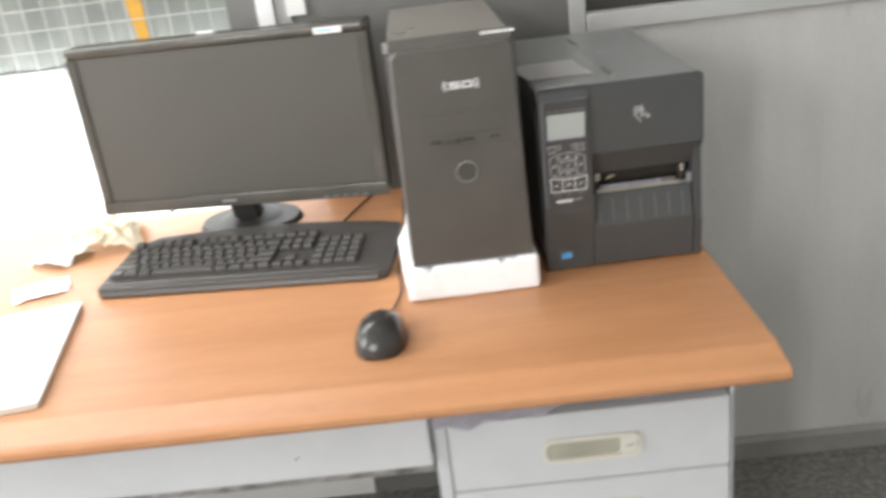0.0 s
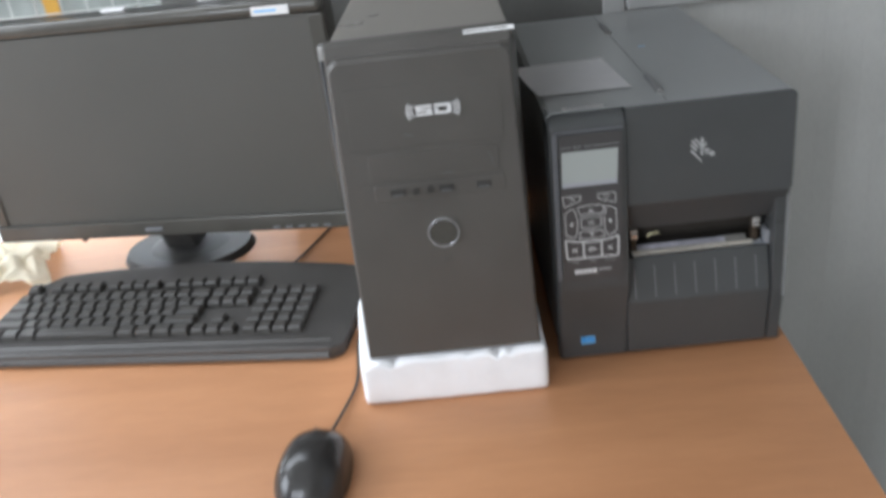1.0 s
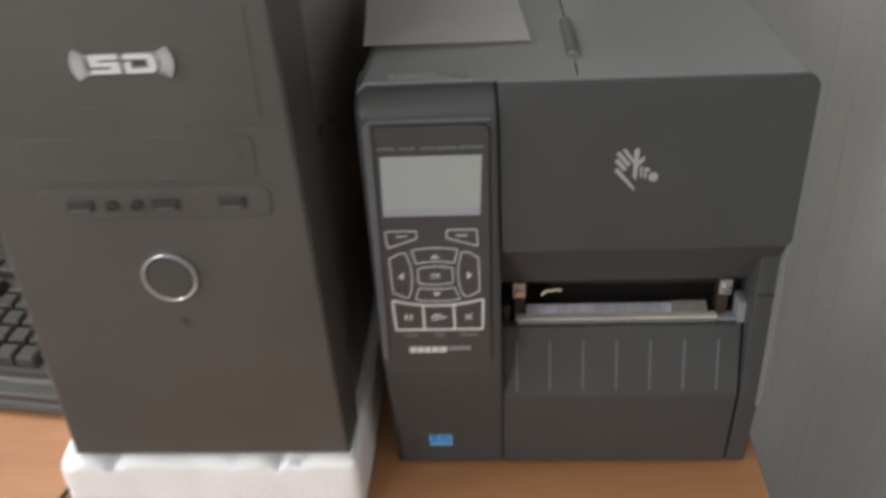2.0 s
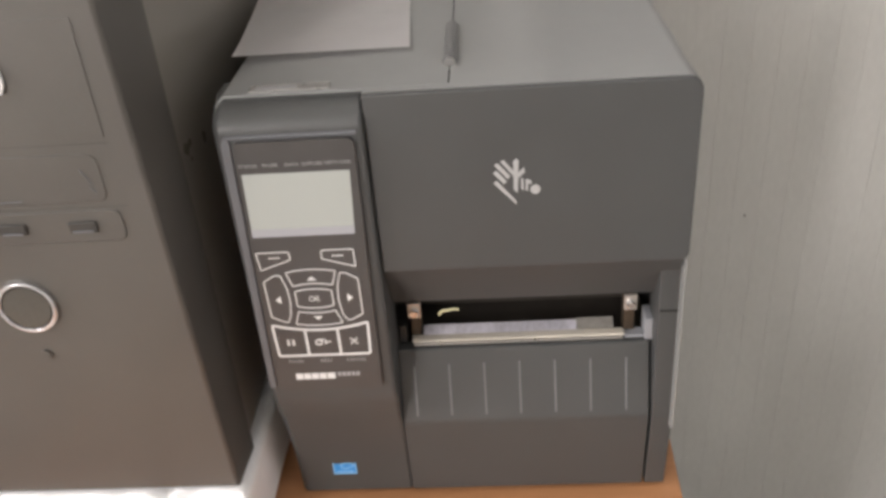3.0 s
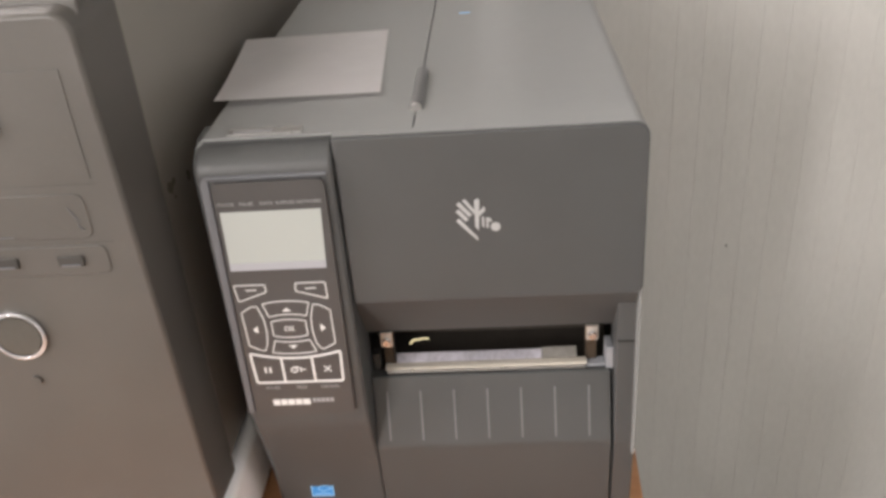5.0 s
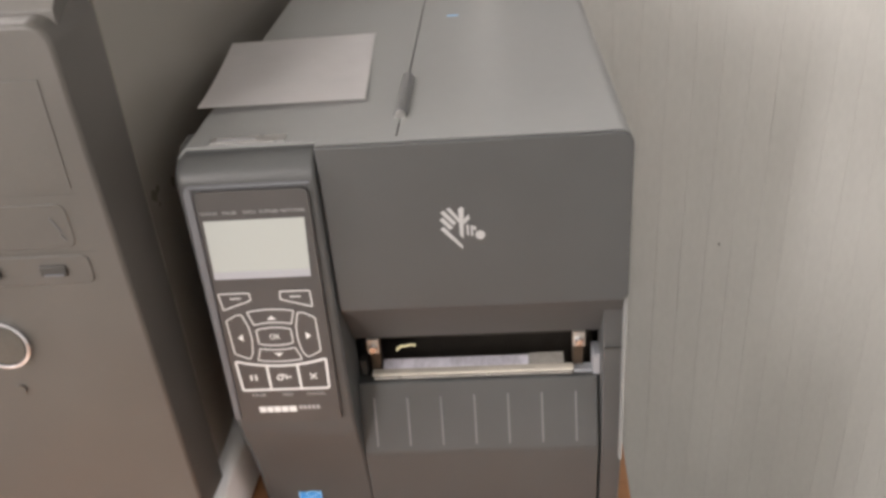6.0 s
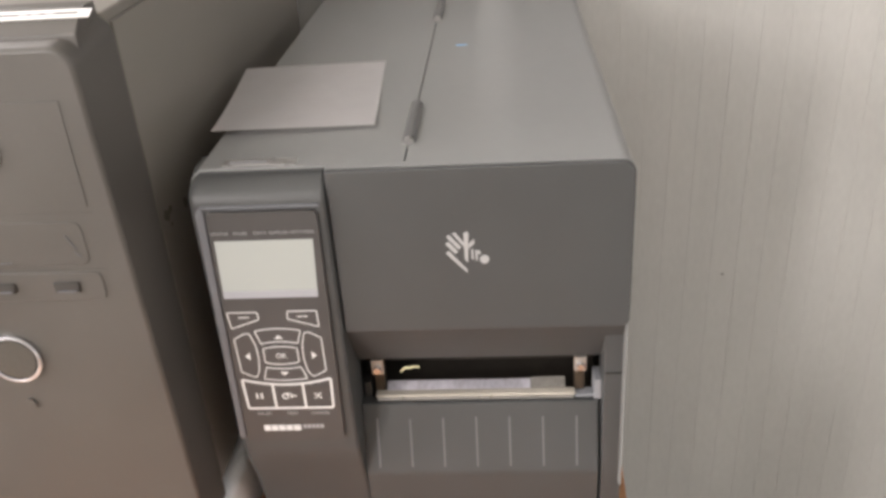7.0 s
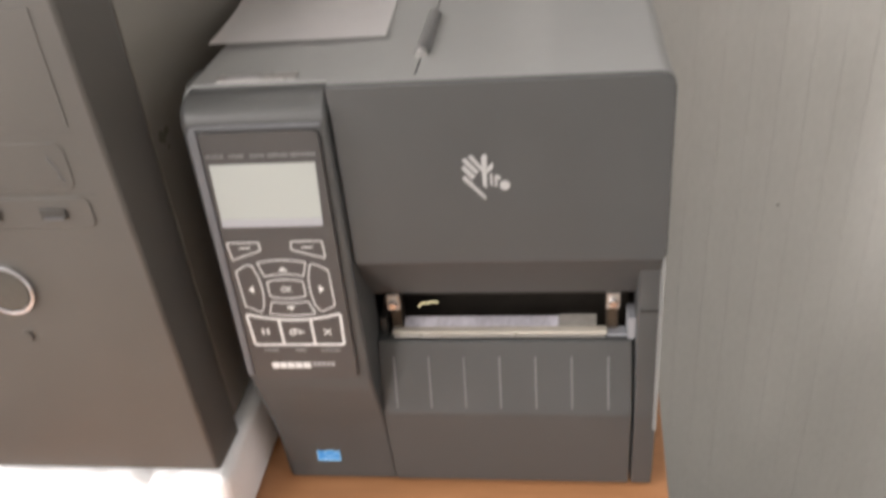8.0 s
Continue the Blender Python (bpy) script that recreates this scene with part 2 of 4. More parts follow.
def round_poly(pts, r, n=4):
    """Rounds the corners of a polygon."""
    out = []
    for i in range(len(pts)):
        p, a, b = Vector(pts[i]), Vector(pts[i - 1]), Vector(pts[(i + 1) % len(pts)])
        u, v = (a - p), (b - p)
        rr = min(r, u.length * 0.45, v.length * 0.45)
        s, e = p + u.normalized() * rr, p + v.normalized() * rr
        for k in range(n + 1):
            t = k / n
            out.append(tuple((1 - t) ** 2 * s + 2 * t * (1 - t) * p + t * t * e))
    return out


def rect(x0, x1, z0, z1):
    return [(x0, z0), (x1, z0), (x1, z1), (x0, z1)]


def finish(name, bm, mat, smooth=True):
    me = bpy.data.meshes.new(name)
    bm.normal_update()
    bm.to_mesh(me)
    bm.free()
    me.materials.append(mat)
    if smooth:
        me.shade_smooth()
        me.set_sharp_from_angle(angle=radians(38))
    return me


def even(ob):
    """Keeps broad faces flat beside their rounded edges."""
    w = ob.modifiers.new("even", "WEIGHTED_NORMAL")
    w.keep_sharp, w.weight = True, 50


def part(name, bm, mat, parent, label="", smooth=True):
    ob = new(name, finish(name, bm, mat, smooth))
    ob.parent = parent
    if smooth:
        even(ob)
    if label:
        ob["label"] = label
    return ob


def thing(name, m, label, category, group="", kind=""):
    ob = new(name)
    ob.empty_display_size = 0.05
    ob.matrix_world = m
    return tagged(ob, label, category, group, kind)


def solid(name, bm, mat, label, category, kind="", m=None, smooth=True):
    ob = new(name, finish(name, bm, mat, smooth))
    if m:
        ob.matrix_world = m
    if smooth:
        even(ob)
    return tagged(ob, label, category, "", kind)


def tube(name, pts, r, mat):
    """A smooth round cable through the points, as a mesh."""
    cu = bpy.data.curves.new(name, "CURVE")
    cu.dimensions, cu.bevel_depth, cu.bevel_resolution, cu.resolution_u = "3D", r, 2, 8
    sp = cu.splines.new("NURBS")
    sp.points.add(len(pts) - 1)
    for q, p in zip(sp.points, pts):
        q.co = (*p, 1)
    sp.use_endpoint_u, sp.order_u = True, 4
    tmp = bpy.data.objects.new(name, cu)
    me = bpy.data.meshes.new_from_object(tmp)
    bpy.data.objects.remove(tmp)
    me.materials.clear()
    me.materials.append(mat)
    me.shade_smooth()
    return me


def words(name, text, size, x, y, z, mat, parent, stretch=1.0):
    """Flat lettering on a face that looks towards -y, centred at x, z."""
    cu = bpy.data.curves.new(name, "FONT")
    cu.body, cu.size, cu.align_x, cu.align_y, cu.extrude, cu.resolution_u = text, size, "CENTER", "CENTER", 0.00008, 3
    tmp = bpy.data.objects.new(name, cu)
    me = bpy.data.meshes.new_from_object(tmp)
    bpy.data.objects.remove(tmp)
    me.materials.clear()
    me.materials.append(mat)
    me.transform(Matrix.Translation((x, y, z)) @ Matrix.Rotation(radians(90), 4, "X") @ Matrix.Diagonal((stretch, 1, 1, 1)))
    ob = new(name, me)
    ob.parent = parent
    return ob

# ---------------------------------------------------------------- the room
BACK = 0.519
# desk and walls stand at a slight angle to the printer
ROOM = Matrix.Translation((0, 0.505, 0)) @ Matrix.Rotation(radians(-1.95), 4, "Z") @ Matrix.Translation((0, -0.505, 0))


def structure(name, bm, mat, label, category, smooth=False):
    return solid(name, bm, mat, label, category, "structure", m=ROOM, smooth=smooth)


structure("floor", box(-2.9, 1.8, -3.3, 0.75, -0.12, 0.0), FLOOR, "dark grey speckled terrazzo floor", "floor")
structure("ceiling", box(-2.9, 1.8, -3.3, 0.75, 2.801, 2.9), CEIL, "plain white painted ceiling", "ceiling")

# wall of ribbed grey panelling beside the post, below the window
pts = [(0.181, BACK + 0.10)]
gx = 0.2108
pts.append((0.181, BACK))
while gx < 1.66:
    pts += [(gx - 0.0005, BACK), (gx, BACK + 0.0004), (gx + 0.0005, BACK)]
    gx += 0.0288
pts += [(1.8, BACK), (1.8, BACK + 0.10)]
structure("wall_north", prism(pts, "z", 0.0, 1.016), WALL_GREY, "grey wall panelling with fine upright grooves", "wall")
structure("wall_north_dark", box(-0.372, 0.150, BACK + 0.004, BACK + 0.10, 0.0, 2.8), WALL_DARK, "dark grey sheet panel between the windows", "wall")
structure("wall_north_base", box(-2.8, -0.374, BACK + 0.002, BACK + 0.10, 0.0, 0.732), WALL_ROOM, "plain pale wall below the window", "wall")
structure("wall_north_top", box(-2.8, -0.374, BACK, BACK + 0.10, 2.2, 2.8), WALL_ROOM, "plain pale wall above the window", "wall")
structure("wall_north_lintel", box(0.182, 1.8, BACK, BACK + 0.10, 2.2, 2.8), WALL_ROOM, "plain pale wall above the window", "wall")
structure("wall_north_end", box(-2.8, -1.72, BACK, BACK + 0.10, 0.734, 2.198), WALL_ROOM, "plain pale wall beside the window", "wall")
bm = bmesh.new()
add_box(bm, 1.7, 1.8, -3.2, BACK - 0.001, 0.0, 1.05)
add_box(bm, 1.7, 1.8, -3.2, BACK - 0.001, 2.15, 2.8)
add_box(bm, 1.7, 1.8, -3.2, -1.30, 1.05, 2.15)
add_box(bm, 1.7, 1.8, -0.20, BACK - 0.001, 1.05, 2.15)
structure("wall_east", bm, WALL_ROOM, "plain pale side wall with a window opening", "wall")
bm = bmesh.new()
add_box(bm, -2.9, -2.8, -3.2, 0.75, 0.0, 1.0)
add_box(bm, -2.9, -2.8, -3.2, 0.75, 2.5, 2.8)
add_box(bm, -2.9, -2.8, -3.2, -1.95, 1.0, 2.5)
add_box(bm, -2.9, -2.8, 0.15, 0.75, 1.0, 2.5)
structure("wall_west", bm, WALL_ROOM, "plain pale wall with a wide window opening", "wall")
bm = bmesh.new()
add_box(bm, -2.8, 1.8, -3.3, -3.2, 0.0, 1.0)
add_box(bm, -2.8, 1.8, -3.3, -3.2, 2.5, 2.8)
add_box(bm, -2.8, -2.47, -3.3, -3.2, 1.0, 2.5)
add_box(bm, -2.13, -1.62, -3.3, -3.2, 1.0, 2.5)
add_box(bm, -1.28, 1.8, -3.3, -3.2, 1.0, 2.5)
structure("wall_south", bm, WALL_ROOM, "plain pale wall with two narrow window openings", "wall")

structure("baseboard", prism([(BACK - 0.016, 0.0), (BACK, 0.0), (BACK, 0.052), (BACK - 0.007, 0.052), (BACK - 0.016, 0.044)], "x", 0.26, 1.699),
          SKIRT, "scuffed grey skirting along the panelled wall", "skirting")
structure("post", box(0.150, 0.181, BACK - 0.004, BACK + 0.10, 0.0, 2.8, 0.0015), FRAME_GREY, "light grey upright post at the window corner", "post")

# window above the panelling
win = thing("window_1", ROOM @ pose(0, BACK, 0), "grey framed window with a pale sill over the panelling", "window", kind="structure")
part("window_sill", box(0.1825, 1.79, -0.016, 0.11, 1.017, 1.052, 0.004), FRAME_GREY, win)
part("window_frame", box(0.1825, 1.79, 0.02, 0.06, 1.053, 1.075, 0.002), BLACK, win, "dark lower rail of the sash")
pane = part("pane", box(0.1825, 1.79, 0.038, 0.042, 1.0755, 2.199), GLASS, win)
pane.visible_shadow = False

# window behind the monitor: frosted lower pane, wire mesh above
win = thing("window_2", ROOM @ pose(0, BACK, 0), "window with a bright frosted lower pane and wire mesh above", "window", kind="structure")
part("frosted_pane", box(-1.715, -0.376, 0.012, 0.016, 0.735, 1.047), FROST, win, "overexposed white frosted pane")
bm = bmesh.new()
x = -1.70
while x < -0.38:
    add_box(bm, x - 0.0008, x + 0.0008, 0.0085, 0.0115, 0.737, 1.046)
    x += 0.034
part("pane_ribs", bm, FROST, win, smooth=False)
part("transom", box(-1.715, -0.376, 0.0, 0.03, 1.0475, 1.062, 0.002), FRAME_WHITE, win, "thin white rail")
part("jamb", box(-0.436, -0.404, -0.012, 0.03, 1.0625, 2.198, 0.003), FRAME_WHITE, win, "white upright jamb")
part("jamb", box(-0.4035, -0.3745, 0.0, 0.03, 1.0625, 2.198, 0.002), FRAME_GREY, win)
part("label_plate", box(-0.382, -0.345, -0.0045, -0.0015, 1.112, 1.16, 0.0008), PAPER, win, "small white notice")
part("side_panel", box(-0.495, -0.437, 0.004, 0.03, 1.0625, 2.198, 0.002), WALL_DARK, win, "dark upright strip beside the mesh")
bm = bmesh.new()
x = -1.70
while x < -0.50:
    add_box(bm, x - 0.0008, x + 0.0008, 0.009, 0.0116, 1.0625, 2.198)
    x += 0.039
z = 1.100
while z < 2.19:
    add_box(bm, -1.714, -0.4955, 0.0117, 0.0140, z - 0.0009, z + 0.0009)
    z += 0.039
part("wire_mesh", bm, WIRE, win, "pale welded wire mesh", smooth=False)
solid("hanging_strap", prism([(-0.690, 1.30), (-0.664, 1.30), (-0.660, 1.16), (-0.661, 1.08), (-0.668, 1.040), (-0.682, 1.040), (-0.683, 1.11), (-0.690, 1.16)],
      "y", BACK + 0.030, BACK + 0.034, 0.0008), YELLOW, "yellow strap hanging behind the wire mesh", "strap", m=ROOM)
bd = bmesh.new()
add_box(bd, -3.4, -0.0, 1.15, 1.17, 0.0, 1.7)
# added blocker: keeps sky glare through window_1 off the desk
solid("sky_block_wall", box(0.02, 2.6, 1.35, 1.45, 0.0, 3.6), WALL_ROOM, "plain wall added outside the window to block the sky", "wall", "structure")
solid("backdrop", bd, OUTSIDE, "hazy grey-green distance outside the window", "backdrop", "structure")
bd = bmesh.new()
cols = []
for i in range(161):
    x = -2.0 + i * 0.0098
    y = 0.59 + 0.016 * math.sin(i * 0.55) + 0.012 * noise.noise((i * 0.11, 0.0, 3.0))
    cols.append([bd.verts.new((x, y, 1.062 if k == 0 else 1.62)) for k in (0, 1)])
for a, b in zip(cols, cols[1:]):
    bd.faces.new((a[0], b[0], b[1], a[1]))
bmesh.ops.solidify(bd, geom=bd.faces[:], thickness=0.001)
solid("plastic_sheet", bd, SHEET, "hanging grey plastic sheet in folds behind the wire mesh", "sheet", m=ROOM)

structure("nail_head", cyl((0.4265, BACK - 0.0005, 0.664), "y", 0.0014, 0.002, 12), SKIRT, "tiny dark nail head in the panelling", "nail")

# ---------------------------------------------------------------- desk
desk = thing("desk", ROOM.copy(), "steel office desk with an orange wood laminate top", "desk")
TOPX0, TOPX1 = -1.40, 0.267
prof = [(0.512, 0.75), (0.512, 0.722), (-0.292, 0.722), (-0.302, 0.724), (-0.3065, 0.730), (-0.3055, 0.737), (-0.300, 0.7415),
        (-0.288, 0.7438), (-0.274, 0.7452), (-0.2655, 0.7470), (-0.2605, 0.7490), (-0.2560, 0.7505), (-0.2510, 0.7509), (-0.2460, 0.7505), (-0.2420, 0.75)]
part("desktop", prism(prof, "x", TOPX0, TOPX1), WOOD, desk, "orange-brown wood laminate top with a rolled front edge")
# pedestal with drawers
PX0, PX1, PY = -0.165, 0.2335, -0.205
bm = bmesh.new()
add_box(bm, PX0, PX0 + 0.018, PY, 0.46, 0.06, 0.7215, 0.002)
add_box(bm, PX1 - 0.006, PX1, PY, 0.46, 0.06, 0.7215, 0.002)
add_box(bm, PX0 + 0.0185, PX1 - 0.0065, 0.44, 0.46, 0.06, 0.7215)
add_box(bm, PX0 + 0.0185, PX1 - 0.0065, PY, 0.439, 0.06, 0.08)
part("pedestal_case", bm, STEEL_WHITE, desk, "scuffed white steel pedestal")
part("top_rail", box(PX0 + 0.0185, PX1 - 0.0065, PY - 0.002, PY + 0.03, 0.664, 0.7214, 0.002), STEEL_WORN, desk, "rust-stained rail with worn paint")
part("top_rail_lip", box(PX0 + 0.0185, PX1 + 0.002, PY - 0.006, PY - 0.0025, 0.690, 0.7212, 0.001), STEEL_WHITE, desk)


def drawer(z0, z1, handle):
    d = part("drawer", box(PX0 + 0.0205, PX1 - 0.010, PY - 0.015, PY + 0.30, z0, z1, 0.003), STEEL_WHITE, desk, "white painted steel drawer front")
    if handle:
        zc = (z0 + z1) / 2 - 0.002
        bm = bmesh.new()
        add_outline(bm, round_poly(rect(-0.021, 0.106, zc - 0.016, zc + 0.016), 0.015, 6), 0.005, PY - 0.0155, 0.0045)
        part("handle", bm, CREAM, d, "cream plastic recessed grip")
        # flat plate; its darker cream paints the shade of a hollow grip
        part("grip_recess", prism(round_poly(rect(-0.021, 0.079, zc - 0.0135, zc + 0.0135), 0.0125, 6), "y", PY - 0.0162, PY - 0.0152), RECESS, d)
        part("label_holder", box(0.080, 0.102, PY - 0.0195, PY - 0.0155, zc - 0.0135, zc + 0.0135, 0.001), CREAM, d)
        part("label_mark", box(0.086, 0.097, PY - 0.0201, PY - 0.0197, zc - 0.001, zc + 0.001), INK_DIM, d)


drawer(0.550, 0.657, True)
drawer(0.452, 0.5475, True)
drawer(0.090, 0.4495, True)
# peeling protective film along the rail
bm = bmesh.new()
random.seed(3)
rows_ = []
for i in range(41):
    u = i / 40
    x = -0.164 + u * 0.292
    zt = 0.700 + 0.004 * math.sin(9 * u)
    zb = 0.654 + 0.012 * noise.noise((u * 9, 0.3, 0.0)) + 0.022 * u
    rows_.append([bm.verts.new((x, PY - 0.021 - 0.004 * noise.noise((u * 14, k * 1.7, 2.0)), zt + (zb - zt) * k / 4)) for k in range(5)])
for a, b in zip(rows_, rows_[1:]):
    for k in range(4):
        bm.faces.new((a[k], a[k + 1], b[k + 1], b[k]))
bmesh.ops.solidify(bm, geom=bm.faces[:], thickness=0.0006)
part("film_strip", bm, FILM, desk, "crumpled lilac-grey protective film peeling off")
# shallow centre drawer and the far leg
part("centre_drawer", box(-1.18, PX0 - 0.003, PY - 0.016, 0.30, 0.598, 0.700, 0.003), STEEL_WHITE, desk, "long shallow white steel drawer")
part("keyhole_dot", cyl((-0.345, PY - 0.0165, 0.632), "y", 0.0014, 0.002, 12), BLACK, desk)
part("modesty_panel", box(-1.18, PX0 - 0.003, 0.40, 0.42, 0.25, 0.7215), STEEL_WHITE, desk)
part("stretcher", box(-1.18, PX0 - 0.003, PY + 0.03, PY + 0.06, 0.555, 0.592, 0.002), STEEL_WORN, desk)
part("side_panel", box(-1.24, -1.183, PY, 0.46, 0.06, 0.7215, 0.003), STEEL_WHITE, desk)
for fx in (PX0 + 0.03, PX1 - 0.03, -1.21):
    for fy in (PY + 0.04, 0.42):
        part("foot", cyl((fx, fy, 0.03), "z", 0.02, 0.06, 16), BLACK, desk)

# ---------------------------------------------------------------- label printer (base at the desk top)
DT = 0.7505
prn = thing("label_printer", pose(0, 0, DT), "charcoal industrial label printer standing on the desk", "printer")
L, R, T = 0.0075, 0.2395, 0.2795


def side_profile(xl, xr, zt, rad, zb=0.004):
    pts = [(xl, zb), (xr, zb)]
    n = 6
    for k in range(n + 1):
        a = radians(90 * k / n)
        pts.append((xr - rad + rad * math.cos(a), zt - rad + rad * math.sin(a)))
    for k in range(n + 1):
        a = radians(90 + 90 * k / n)
        pts.append((xl + rad + rad * math.cos(a), zt - rad + rad * math.sin(a)))
    return pts


part("case", prism(side_profile(L + 0.002, R - 0.002, T - 0.004, 0.006), "y", 0.0690, 0.428), PRN_DARK, prn)
part("cover_web", box(0.0805, 0.1222, 0.0042, 0.0108, T - 0.0015, T - 0.0001), PRN_TOP, prn)
part("cover_web", box(0.0806, R - 0.002, 0.0042, 0.0320, 0.1806, 0.1830), PRN_DARK, prn)
part("top_plate", prism([(L, T - 0.030), (L + 0.0015, T - 0.030), (L + 0.0015, T - 0.0055), (L + 0.005, T - 0.0015), (0.1210, T - 0.0015), (0.1210, T), (L + 0.005, T), (L, T - 0.005)],
                        "y", 0.0094, 0.430), PRN_TOP, prn, "grey painted steel top plate")
part("side_plate", box(L + 0.0002, L + 0.0017, 0.036, 0.428, 0.020, T - 0.0305), PRN_TOP, prn)
bend = [(math.cos(radians(a)), math.sin(radians(a))) for a in range(0, 91, 15)]
shell_ = [(0.1219, T), (0.1219, T - 0.0015)] + [(R - 0.007 + 0.0055 * c, T - 0.007 + 0.0055 * s) for c, s in bend[::-1]]
shell_ += [(R - 0.0015, 0.06), (R, 0.06)] + [(R - 0.007 + 0.007 * c, T - 0.007 + 0.007 * s) for c, s in bend]
cover = part("media_cover", prism(shell_, "y", 0.0042, 0.430), PRN_TOP, prn, "grey steel hinged media cover")
for y0 in (0.037, 0.305):
    h = part("hinge", cyl((0.1215, y0 + 0.030, T + 0.0005), "y", 0.0036, 0.058, 14), HINGE, cover)
    part("hinge_pin", cyl((0.1215, y0 - 0.0005, T + 0.0005), "y", 0.0030, 0.004, 12), SILVER, h, "bright metal pin end")
# front of the media cover: upper right face with rounded corners
fr = [(0.0805, 0.1805), (R - 0.003, 0.1805), (R, 0.1835)] + [(R - 0.007 + 0.007 * math.cos(radians(a)), T - 0.007 + 0.007 * math.sin(radians(a))) for a in range(0, 91, 15)] + [(0.0805, T)]
part("cover_front", prism(fr, "y", 0.0, 0.0040, 0.0014, 2), PRN_DARK, cover, "charcoal plastic front of the cover")
# chin that slopes back under the cover front
part("chin", prism([(0.0025, 0.180), (0.034, 0.180), (0.034, 0.1440), (0.0250, 0.1440)], "x", 0.0800, R - 0.0018, 0.0006, 1), PRN_DARK, prn)
# control column
colp = [(-0.0042, 0.2640), (-0.0042, 0.1050), (-0.001, 0.090), (0.007, 0.066), (0.0135, 0.040), (0.0170, 0.003), (0.032, 0.003), (0.032, T - 0.0018), (0.0106, T - 0.0018)]
colp += [(-0.0042 + 0.0137 * (1 - math.cos(radians(a))), 0.2640 + 0.0125 * math.sin(radians(a))) for a in (90, 75, 60, 45, 30, 15)]
bm = prism(colp, "x", L, 0.0802)
# the outer upright edge is generously rounded, the other edges only eased
for side, ease in ((L, 0.0050), (0.0802, 0.0022)):
    outer = [e for e in bm.edges if all(abs(v.co.x - side) < 1e-5 and v.co.y < 0.0175 for v in e.verts)]
    bmesh.ops.bevel(bm, geom=outer, offset=ease, segments=4, profile=0.5, affect="EDGES")
column = part("control_column", bm, PRN_DARK, prn)
# paler strips stand in for light caught on the column's rounded edges
part("pale_edge_sheen", prism([(0.0078, 0.1020), (0.0118, 0.1030), (0.0146, 0.2615), (0.0122, 0.2640), (0.0098, 0.2600)], "y", -0.0012, 0.0025, 0.0007, 2), PRN_RIM, column, "lighter grey strip painting the light on the rounded edge")
part("pale_edge_sheen", prism([(0.0128, 0.2622), (0.0758, 0.2622), (0.0762, 0.2642), (0.0126, 0.2642)], "y", -0.0010, 0.0025, 0.0005, 1), PRN_RIM, column)
PANEL = pose(0.0011, -0.0042, 0.0111) @ Matrix.Diagonal((1, 1, 0.958, 1))
for rim_ in column.children:
    rim_.matrix_local = PANEL
panel = part("control_panel", prism(round_poly([(0.0130, 0.1015), (0.0722, 0.1015), (0.0745, 0.2612), (0.0158, 0.2612)], 0.004), "y", -0.0024, 0.0004), PRN_PANEL, column, "black film control panel with white outlined keys")
panel.matrix_local = PANEL
FY = -0.0025
part("display", prism([(0.0168, 0.2075), (0.0690, 0.2075), (0.0708, 0.2440), (0.0178, 0.2440)], "y", FY - 0.0003, FY + 0.0004), LCD, panel, "pale blank liquid crystal display")
part("display_edge", prism([(0.0168, 0.2072), (0.0690, 0.2072), (0.0691, 0.2118), (0.0169, 0.2118)], "y", FY - 0.0006, FY - 0.0003), LCD_EDGE, panel)
for x0, txt in ((0.0215, "STATUS"), (0.0325, "PAUSE"), (0.0430, "DATA"), (0.0530, "SUPPLIES"), (0.0655, "NETWORK")):
    words("led_label", txt, 0.0026, x0, FY - 0.0001, 0.2485, INK_DIM, panel)


def key(name, pts, w, mat, r=0.0016):
    k = part(name, prism(round_poly(pts, r), "y", FY - 0.0004, FY + 0.0002), PRN_PANEL, panel)
    bm = bmesh.new()
    add_outline(bm, round_poly(pts, r), w, FY - 0.0004, 0.00025)
    part("outline", bm, INK_WHITE, k, "white printed outline")
    return k


def mark(parent, pts):
    part("symbol", prism(pts, "y", FY - 0.0007, FY - 0.00045), INK_WHITE, parent, "white printed symbol")


def arc(x0, z0, x1, z1, sag, n=5):
    return [(x0 + (x1 - x0) * i / n, z0 + (z1 - z0) * i / n + sag * 4 * (i / n) * (1 - i / n)) for i in range(n + 1)]


k = key("soft_key", [(0.0165, 0.1975), (0.0335, 0.1975), (0.0338, 0.1925), (0.0175, 0.1865)], 0.00058, INK_WHITE, 0.001)
mark(k, rect(0.0225, 0.0285, 0.1938, 0.1944))
k = key("soft_key", [(0.0505, 0.1978), (0.0668, 0.1978), (0.0670, 0.1868), (0.0500, 0.1925)], 0.00058, INK_WHITE, 0.001)
mark(k, rect(0.0555, 0.0615, 0.1938, 0.1944))
k = key("up_key", arc(0.0300, 0.1845, 0.0560, 0.1845, 0.0016) + arc(0.0535, 0.1755, 0.0325, 0.1755, 0.0014), 0.00058, INK_WHITE, 0.0006)
mark(k, [(0.0405, 0.1790), (0.0455, 0.1790), (0.0430, 0.1815)])
k = key("ok_key", arc(0.0330, 0.1720, 0.0525, 0.1720, 0.0014) + arc(0.0525, 0.1620, 0.0330, 0.1620, -0.0014), 0.00058, INK_WHITE, 0.001)
words("symbol", "OK", 0.0052, 0.0428, FY - 0.0008, 0.1668, INK_WHITE, k, 0.8)
k = key("down_key", arc(0.0330, 0.1585, 0.0530, 0.1585, -0.0012) + arc(0.0558, 0.1500, 0.0305, 0.1500, -0.0012), 0.00058, INK_WHITE, 0.0006)
mark(k, [(0.0405, 0.1550), (0.0455, 0.1550), (0.0430, 0.1525)])
